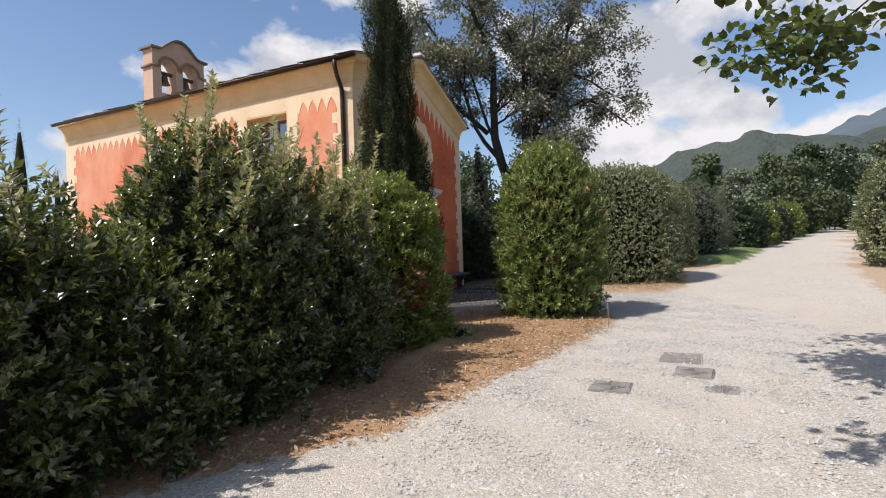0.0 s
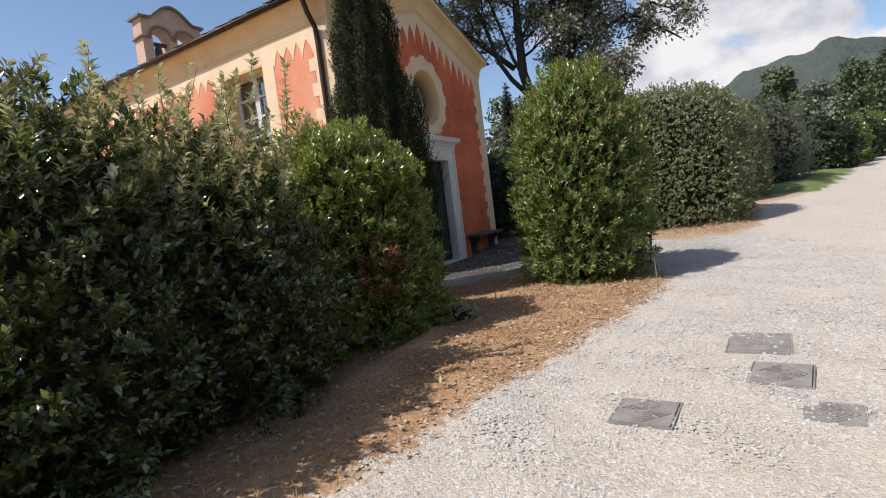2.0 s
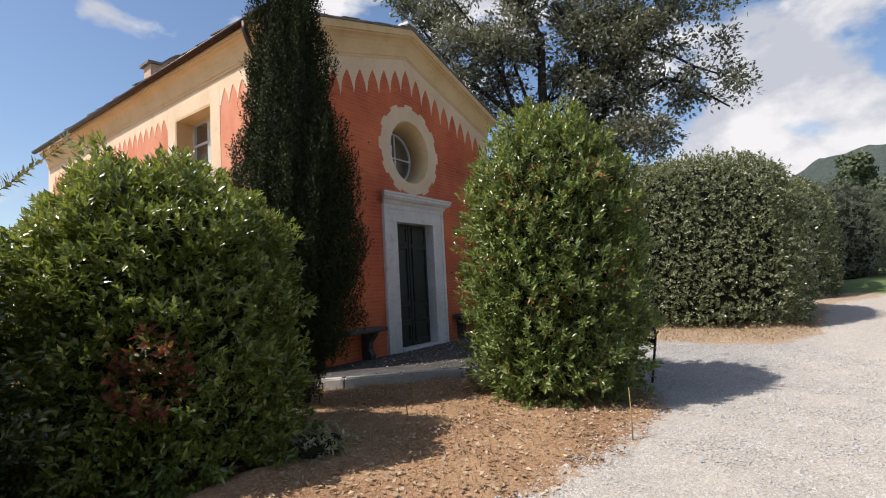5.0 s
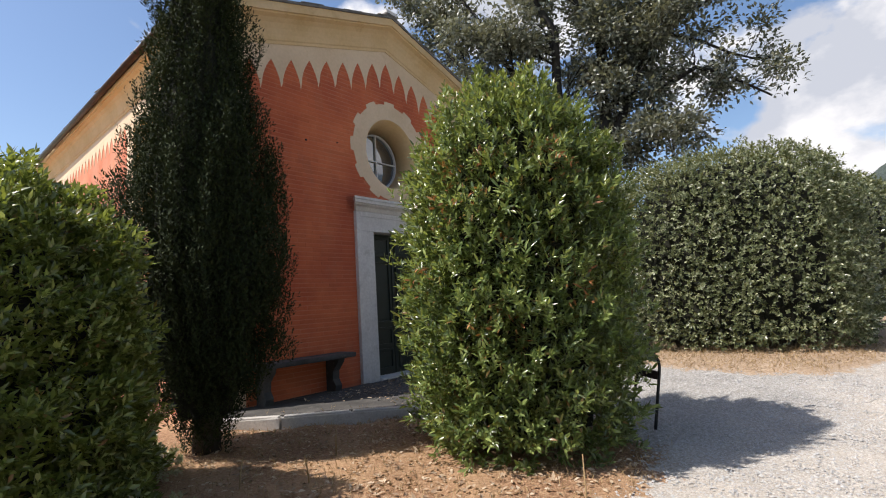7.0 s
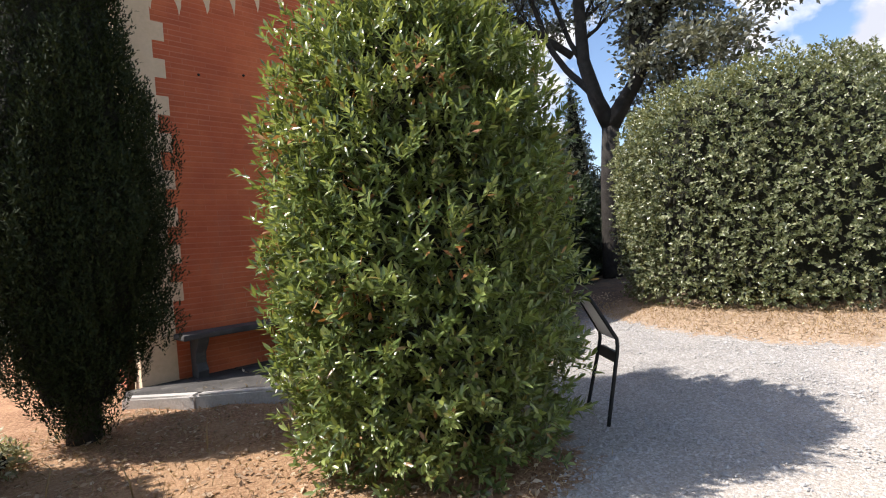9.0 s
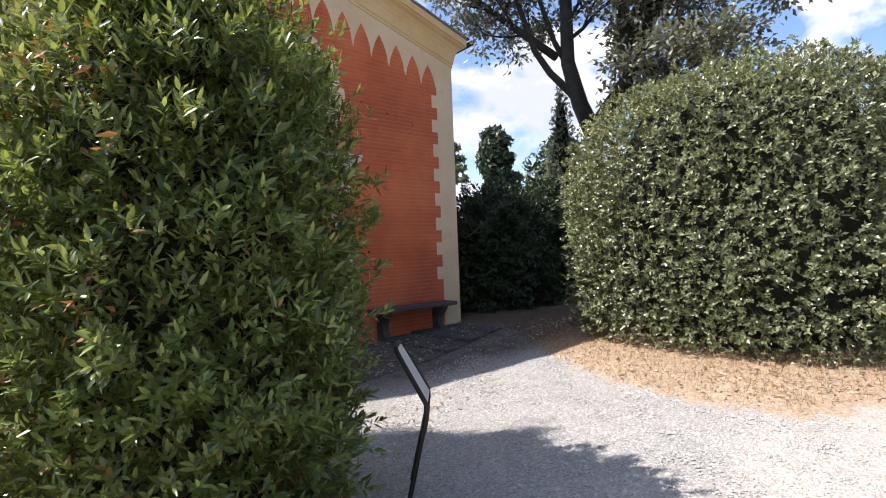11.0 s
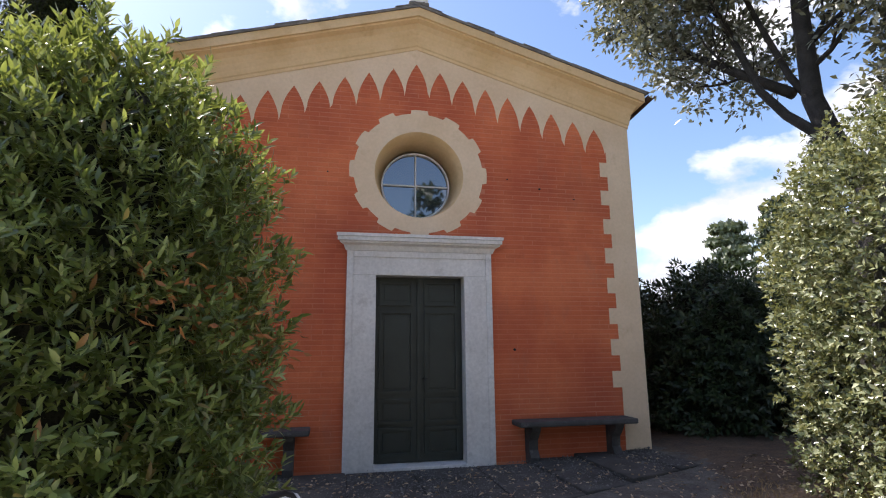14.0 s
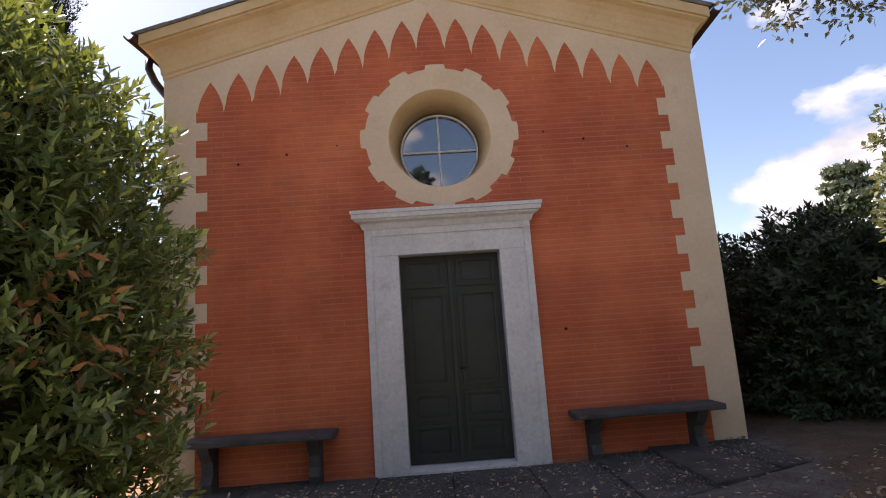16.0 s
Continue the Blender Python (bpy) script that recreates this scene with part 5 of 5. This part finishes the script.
def hill(name, label, dist, az0, az1, heights, mat_, seed):
    """A ridge far off, seen between two bearings (degrees from +x)."""
    n, m = 170, 20
    vs, fs = [], []
    for i in range(n):
        a = radians(az0 + (az1 - az0) * i / (n - 1))
        hgt = float(np.interp(i / (n - 1), [q[0] for q in heights], [q[1] for q in heights]))
        for j in range(m):
            s = j / (m - 1)
            d = dist * (0.62 + 0.38 * s)
            wob = float(lumps(np.array([[d * math.cos(a), d * math.sin(a), 0.0]]), seed, dist * 0.09)[0])
            vs.append((d * math.cos(a), d * math.sin(a), hgt * math.sin(s * math.pi / 2) ** 1.3 * (1 + 0.05 * wob) - 4 * (1 - s)))
    for i in range(n - 1):
        for j in range(m - 1):
            fs.append((i * m + j, (i + 1) * m + j, (i + 1) * m + j + 1, i * m + j + 1))
    tagged(part_me(name, mesh_of(name, vs, fs, mat_, True)), label, "hill", kind="structure")


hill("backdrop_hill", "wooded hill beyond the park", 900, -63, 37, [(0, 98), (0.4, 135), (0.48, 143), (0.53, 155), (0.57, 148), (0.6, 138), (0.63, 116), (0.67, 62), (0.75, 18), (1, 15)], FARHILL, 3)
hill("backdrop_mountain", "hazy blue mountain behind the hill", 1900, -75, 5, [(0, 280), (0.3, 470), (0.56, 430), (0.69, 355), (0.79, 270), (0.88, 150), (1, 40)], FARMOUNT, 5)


def plane_tree():
    """The tree whose branch hangs over the drive; its trunk stands at the far edge."""
    b = Vector((-10.2, -10.8, -0.2))
    f = b + Vector((0.2, 0.3, 2.6))
    limbs = [([b, b + Vector((0.05, 0.1, 1.2)), f], 0.22, 0.17),
             ([f, (-9.8, -8.7, 3.6), (-9.5, -7.2, 3.75), (-9.1, -6.6, 3.75), (-8.5, -6.3, 3.6)], 0.10, 0.03),
             ([(-9.8, -8.7, 3.6), (-10.4, -7.6, 3.85), (-10.8, -6.8, 3.75), (-10.95, -6.3, 3.55)], 0.06, 0.02),
             ([f, f + Vector((1.4, 1.0, 1.3)), f + Vector((2.4, 1.9, 1.5)), f + Vector((3.6, 2.6, 1.25))], 0.10, 0.03),
             ([f, f + Vector((0.1, 0.2, 1.8)), f + Vector((-0.3, -0.3, 4.2))], 0.13, 0.05),
             ([f, f + Vector((-1.0, -0.8, 1.8)), f + Vector((-2.2, -1.6, 3.0))], 0.11, 0.04)]
    branch_tree("plane_tree", "broad-leaved tree whose branch overhangs the drive", "tree", b, limbs, (0.12, 0.10), PLANE, 9, 60, 0.19, 1, 0.55, 2.3, fine=True)


plane_tree()

# ---- info stand ----


def info_stand():
    g = float(ground_z(-1.4, -4.6))
    t = thing("info_stand", "black tubular stand with a tilted blank pale panel", "sign", (-1.4, -4.52, g))
    la, lb = Vector((-1.363, -4.71, 0.44)), Vector((-1.125, -4.44, 0.44))
    up_ = Vector((-0.125, 0.145, 0.355))
    down = Vector((-0.15, 0.06, g - 0.46))
    w = (lb - la).normalized()
    nrm = w.cross(up_).normalized()
    pts = [la + down, la + down * 0.85, la + down * 0.14, la + down * 0.05 - nrm * 0.004, la + up_ * 0.06, la + up_ * 0.86, la + up_ * 0.95 + w * 0.012, la + up_ * 1.0 + w * 0.05]
    pts += [lb + (p - la) - 2 * w * (p - la).dot(w) for p in pts[::-1]]
    tube_part("frame", pts, 0.0155, IRON, t, "bent black iron tube")
    q0, q1 = la + w * 0.012 + up_ * 0.03, lb - w * 0.012 + up_ * 0.03
    u = up_ * 0.96
    outline = [q0, q1, q1 + u * 0.88, q1 + u * 0.96 - w * 0.016, q1 + u - w * 0.05, q0 + u + w * 0.05, q0 + u * 0.96 + w * 0.016, q0 + u * 0.88]
    bm = bmesh.new()
    f = [bm.verts.new(v + nrm * 0.004) for v in outline]
    k = [bm.verts.new(v - nrm * 0.004) for v in outline]
    bm.faces.new(f)
    bm.faces.new(k[::-1])
    for i in range(len(f)):
        bm.faces.new((f[i], f[(i + 1) % len(f)], k[(i + 1) % len(f)], k[i]))
    part("panel", bm, BOARD, t, "blank pale grey panel")
    bm = bmesh.new()
    base = down * 0.13
    side_ = Vector((w.y, -w.x, 0))
    vs = [bm.verts.new(v + base + down * e + side_ * o) for v in (la + w * 0.012, lb - w * 0.012) for e in (0.0, 0.12) for o in (-0.006, 0.02)]
    bmesh.ops.convex_hull(bm, input=vs)
    part("crossbar", bm, IRON, t, "flat dark crossbar")


info_stand()

# ---- covers in the drive ----


def cover(c, sx, sy, turn, rim):
    here = np.array([[c[0], c[1], 0.0]])
    z = float(ground_z(*c)) + 0.012 * float(lumps(here, 3, 1.3)[0]) + 0.006 * float(lumps(here, 4, 0.35)[0])
    t = thing("manhole_cover", "weathered grey metal cover set in the gravel", "manhole cover", (*c, z), "covers in the drive")
    m = pose(c[0], c[1], z - 0.004, 0, 0, turn)
    bm = box(bmesh.new(), -sx / 2, sx / 2, -sy / 2, sy / 2, -0.05, 0.012, 0.004)
    ribs = []
    if sx > 0.5:
        for k in range(9):
            x = -sx * 0.42 + sx * 0.84 * k / 8
            ribs.append(box(bmesh.new(), x - 0.006, x + 0.006, -sy * 0.47, sy * 0.47, 0.0125, 0.0165))
    else:
        # ribs in nested diamonds, each side in two strokes
        for k in range(1, 6):
            d = 0.035 * k
            for a, b in (((d, 0), (0, d)), ((0, d), (-d, 0)), ((-d, 0), (0, -d)), ((0, -d), (d, 0))):
                for u, v in (((0.06, 0.46), (0.54, 0.94)) if k > 1 else ((0.0, 1.0),)):
                    p, q = [Vector((a[0] + (b[0] - a[0]) * w, (a[1] + (b[1] - a[1]) * w) * 0.85, 0.0145)) for w in (u, v)]
                    if max(abs(p.x), abs(q.x)) > sx * 0.47 or max(abs(p.y), abs(q.y)) > sy * 0.47:
                        continue
                    ribs.append(bmesh.new())
                    bmesh.ops.create_cube(ribs[-1], size=1, matrix=Matrix.Translation((p + q) / 2) @ Matrix.Rotation(math.atan2(q.y - p.y, q.x - p.x), 4, "Z") @ Matrix.Diagonal(((q - p).length, 0.009, 0.004, 1)))
    bm.transform(m)
    lid = part("lid", bm, COVER, t)
    for rib in ribs:
        rib.transform(m)
        part("rib", rib, COVER, lid)
    bm = plate(bmesh.new(), [[(-sx / 2 - rim, -sy / 2 - rim), (sx / 2 + rim, -sy / 2 - rim), (sx / 2 + rim, sy / 2 + rim), (-sx / 2 - rim, sy / 2 + rim)], [(-sx / 2 - 0.006, -sy / 2 - 0.006), (sx / 2 + 0.006, -sy / 2 - 0.006), (sx / 2 + 0.006, sy / 2 + 0.006), (-sx / 2 - 0.006, sy / 2 + 0.006)]], lambda u, v, d: (u, v, d), 0.06)
    bm.transform(m @ Matrix.Translation((0, 0, -0.054)))
    part("rim", bm, COVER, t)


cover((-6.21, -5.97), 0.55, 0.42, -5, 0.015)
cover((-6.98, -6.05), 0.43, 0.34, -8, 0.015)
cover((-7.77, -5.29), 0.36, 0.33, -5, 0.015)
cover((-7.58, -6.24), 0.30, 0.28, -8, 0.012)


# ---- loose ground cover ----


def scatter(name, label, category, poly, n, mat_, seed, kind_, lo=None):
    rng = np.random.default_rng(seed)
    xs, ys = [q[0] for q in poly], [q[1] for q in poly]
    p = np.stack([rng.uniform(min(xs), max(xs), n * 2), rng.uniform(min(ys), max(ys), n * 2)], 1)
    p = p[inside(p[:, 0], p[:, 1], poly) > rng.normal(0.0, 0.08, len(p))][:n]
    bed = np.maximum(inside(p[:, 0], p[:, 1], BED_BY_WALL), inside(p[:, 0], p[:, 1], BED_BY_HEDGE))
    z = ground_z(p[:, 0], p[:, 1]) + 0.05 * np.clip(bed / 0.5, 0, 1)
    paved = inside(p[:, 0], p[:, 1], APRON) > 0.02
    z = np.where(paved, -0.028 + np.maximum(0.0, ground_z(p[:, 0] + 0.3, 0) + 0.045), z)
    q = np.stack([p[:, 0], p[:, 1], z + np.where(paved, 0.0, 1.0) * 0.012 * lumps(np.stack([p[:, 0], p[:, 1], 0 * z], 1), 3, 1.3)], 1)
    m = len(q)
    if kind_ == "leaf":
        A = rng.normal(size=(m, 3)) * np.array([1, 1, 0.25])
        me = leaf_mesh(name, q + np.array([0, 0, 0.012]), A, rng.normal(0, 0.35, (m, 3)) + np.array([0, 0, 1]), 0.055, 0.026, mat_, False, seed)
    elif kind_ == "blade":
        A = rng.normal(0, 0.5, (m, 3)) + np.array([0, 0, 0.8])
        me = leaf_mesh(name, q, A, rng.normal(size=(m, 3)), 0.06, 0.006, mat_, False, seed)
    else:
        oct_ = np.array([(1, 0, 0), (-1, 0, 0), (0, 1, 0), (0, -1, 0), (0, 0, 0.7), (0, 0, -0.7)], float)
        s = rng.lognormal(math.log(0.008), 0.4, m)[:, None, None]
        v = (oct_[None] * s * rng.uniform(0.6, 1.3, (m, 6, 1)) + rng.normal(0, 0.12, (m, 6, 3)) * s + q[:, None] + np.array([0, 0, 0.002])).reshape(-1, 3)
        tri = np.array([(0, 2, 4), (2, 1, 4), (1, 3, 4), (3, 0, 4), (2, 0, 5), (1, 2, 5), (3, 1, 5), (0, 3, 5)])
        f = (tri[None] + (np.arange(m) * 6)[:, None, None]).reshape(-1, 3)
        me = mesh_of(name, v.tolist(), f.tolist(), mat_)
    return tagged(new(name, me), label, category, kind="stuff")


scatter("leaf_litter", "brown fallen leaves on the bed", "leaf litter", BED_BY_WALL[1:12] + [(-5.0, -0.5), (-10.7, -1.0)], 6500, DRYLEAF, 1, "leaf")
scatter("leaf_litter", "brown fallen leaves below the hedge", "leaf litter", [(3.0, -1.2), (2.5, -2.3), (2.0, -3.1), (1.6, -4.1), (1.45, -5.1), (1.6, -5.85), (2.7, -6.45), (6.0, -6.8), (5, -4), (4, -1)], 2200, DRYLEAF, 2, "leaf")
scatter("dry_grass", "short straw-coloured dry grass on the bed", "grass", BED_BY_WALL[1:12] + [(-5.0, -0.5), (-10.7, -1.0)], 9000, STRAW, 3, "blade")
scatter("dry_grass", "short straw-coloured dry grass by the hedge", "grass", [(2.5, -2.3), (2.0, -3.1), (1.6, -4.1), (1.45, -5.1), (1.6, -5.85), (2.7, -6.45), (4, -6.6), (3.2, -4), (3.2, -2)], 5000, STRAW, 4, "blade")
GRAVEL_NEAR = [(-11.8, -5.2), (-9.3, -3.7), (-6.5, -4.4), (-3, -5.0), (-1.3, -4.4), (-1.3, -2.6), (1.5, -2.0), (2.0, -3.1), (1.4, -5.0), (1.5, -6.5), (-2, -8.0), (-8, -8.0), (-11.5, -6.5)]
scatter("gravel", "loose pale gravel stones on the drive", "gravel", GRAVEL_NEAR, 48000, STONE, 5, "stone")
scatter("fallen_leaves", "scattered dry leaves on the paving", "leaf litter", [(-2.5, -0.2), (-1.6, -2.6), (-1.4, -4.2), (0.5, -3.2), (2.4, -2.4), (3.1, -0.3)], 900, DRYLEAF, 6, "leaf")
scatter("loose_grit", "grey grit strewn over the paving", "gravel", APRON[2:-1] + [(-2.0, -0.4)], 5000, GRIT, 7, "stone")


# ---- bricks of the front wall ----


def bricks():
    """Painted brick courses, a little proud of the joints; those beside the door are pieces of their own."""
    rng = random.Random(77)
    row_h, width = 0.066, 0.275
    wall = bpy.data.objects["front_wall"]
    shared, rest_v, rest_f = {}, [], []
    single = 0

    def shape(w, d, tilt):
        h, g = row_h - 0.010, 0.005
        o = [(0, 0), (w, 0), (w, h), (0, h)]
        e = 0.0012
        i = [(e, g), (w - e, g + tilt), (w - e, h - g), (e, h - g - tilt)]
        v = [(u, 0.0005, q) for u, q in o] + [(u, -d, q) for u, q in i]
        return v, [(4, 5, 6, 7), (0, 1, 5, 4), (1, 2, 6, 5), (2, 3, 7, 6), (3, 0, 4, 7)]

    rows = int(5.6 / row_h)
    for r_ in range(rows):
        z = -0.02 + r_ * row_h
        zt = z + row_h
        x = LX + 0.3 - (width / 2 if r_ % 2 else 0)
        while x < RX - 0.3:
            x0, x1 = x + 0.0005, x + width - 0.0005
            x += width
            x0, x1 = max(x0, LX + 0.30), min(x1, RX - 0.30)
            if zt < 2.96:
                if x0 < 0.99 and x1 > 0.99:
                    x0 = 0.99
                elif x0 < -0.99 and x1 > -0.99:
                    x1 = -0.99
                elif x0 > -1 and x1 < 1:
                    continue
            far = max(abs(x0 - CX), abs(x1 - CX))
            if x1 - x0 < 0.05 or zt > RIDGE - SLOPE * far - 0.12:
                continue
            if math.hypot((x0 + x1) / 2 - OX, z + row_h / 2 - OCU_Z) < 0.86:
                continue
            d, tilt = rng.choice((0.0010, 0.0015, 0.0020, 0.0026)), rng.choice((-0.002, 0.0, 0.002))
            jx = rng.uniform(-0.003, 0.003)
            w = round(x1 - x0, 2)
            near_door = 0.98 < x0 < 2.4 and 0.55 < z < 2.6
            if near_door and single < 290:
                key = (w, d, tilt)
                if key not in shared:
                    shared[key] = mesh_of("brick", *shape(w, d, tilt), RED_FRONT)
                b = new("brick", shared[key])
                b.location = (x0 + jx, 0, z + rng.uniform(-0.001, 0.001))
                hang(b, wall)
                single += 1
            else:
                v, f = shape(w, d, tilt)
                rest_f += [tuple(q + len(rest_v) for q in ff) for ff in f]
                rest_v += [(u + x0 + jx, y, q + z) for u, y, q in v]
    tagged(part_me("brickwork", mesh_of("brickwork", rest_v, rest_f, RED_FRONT), wall), kind="stuff")


bricks()


# ---- small things on the bed ----


def stalk(x, y, h, lean):
    z = height_at(x, y)
    t = thing("dry_stalk", "thin dry upright stalk on the bed", "plant stalk", (x, y, z), "dry stalks")
    tube_part("stem", [(x, y, z - 0.02), (x + lean * 0.3, y, z + h * 0.5), (x + lean, y + lean * 0.4, z + h)], [0.006, 0.005, 0.003], STRAW, t)


for sx, sy, sh, sl in ((-3.9, -5.0, 0.42, 0.03), (-4.6, -2.6, 0.22, 0.05), (-4.2, -2.9, 0.2, -0.05), (-3.6, -2.5, 0.24, 0.02), (-5.0, -3.1, 0.16, 0.04)):
    stalk(sx, sy, sh, sl)
bush("creeping_plant", "low pale green ground plant at the cypress foot", "plant", -4.95, -1.55, 0.38, 0.3, 0.22, SOFT, SPARSE, 260, (0.05, 0.025), 5, 0.05, 0.2, 0.08, 0.3, False, 91, 0.9)
bush("creeping_plant", "low green ground plant among dry leaves", "plant", -5.4, -2.9, 0.3, 0.22, 0.16, SOFT, SPARSE, 160, (0.045, 0.022), 5, 0.05, 0.2, 0.08, 0.3, False, 92, 0.9)
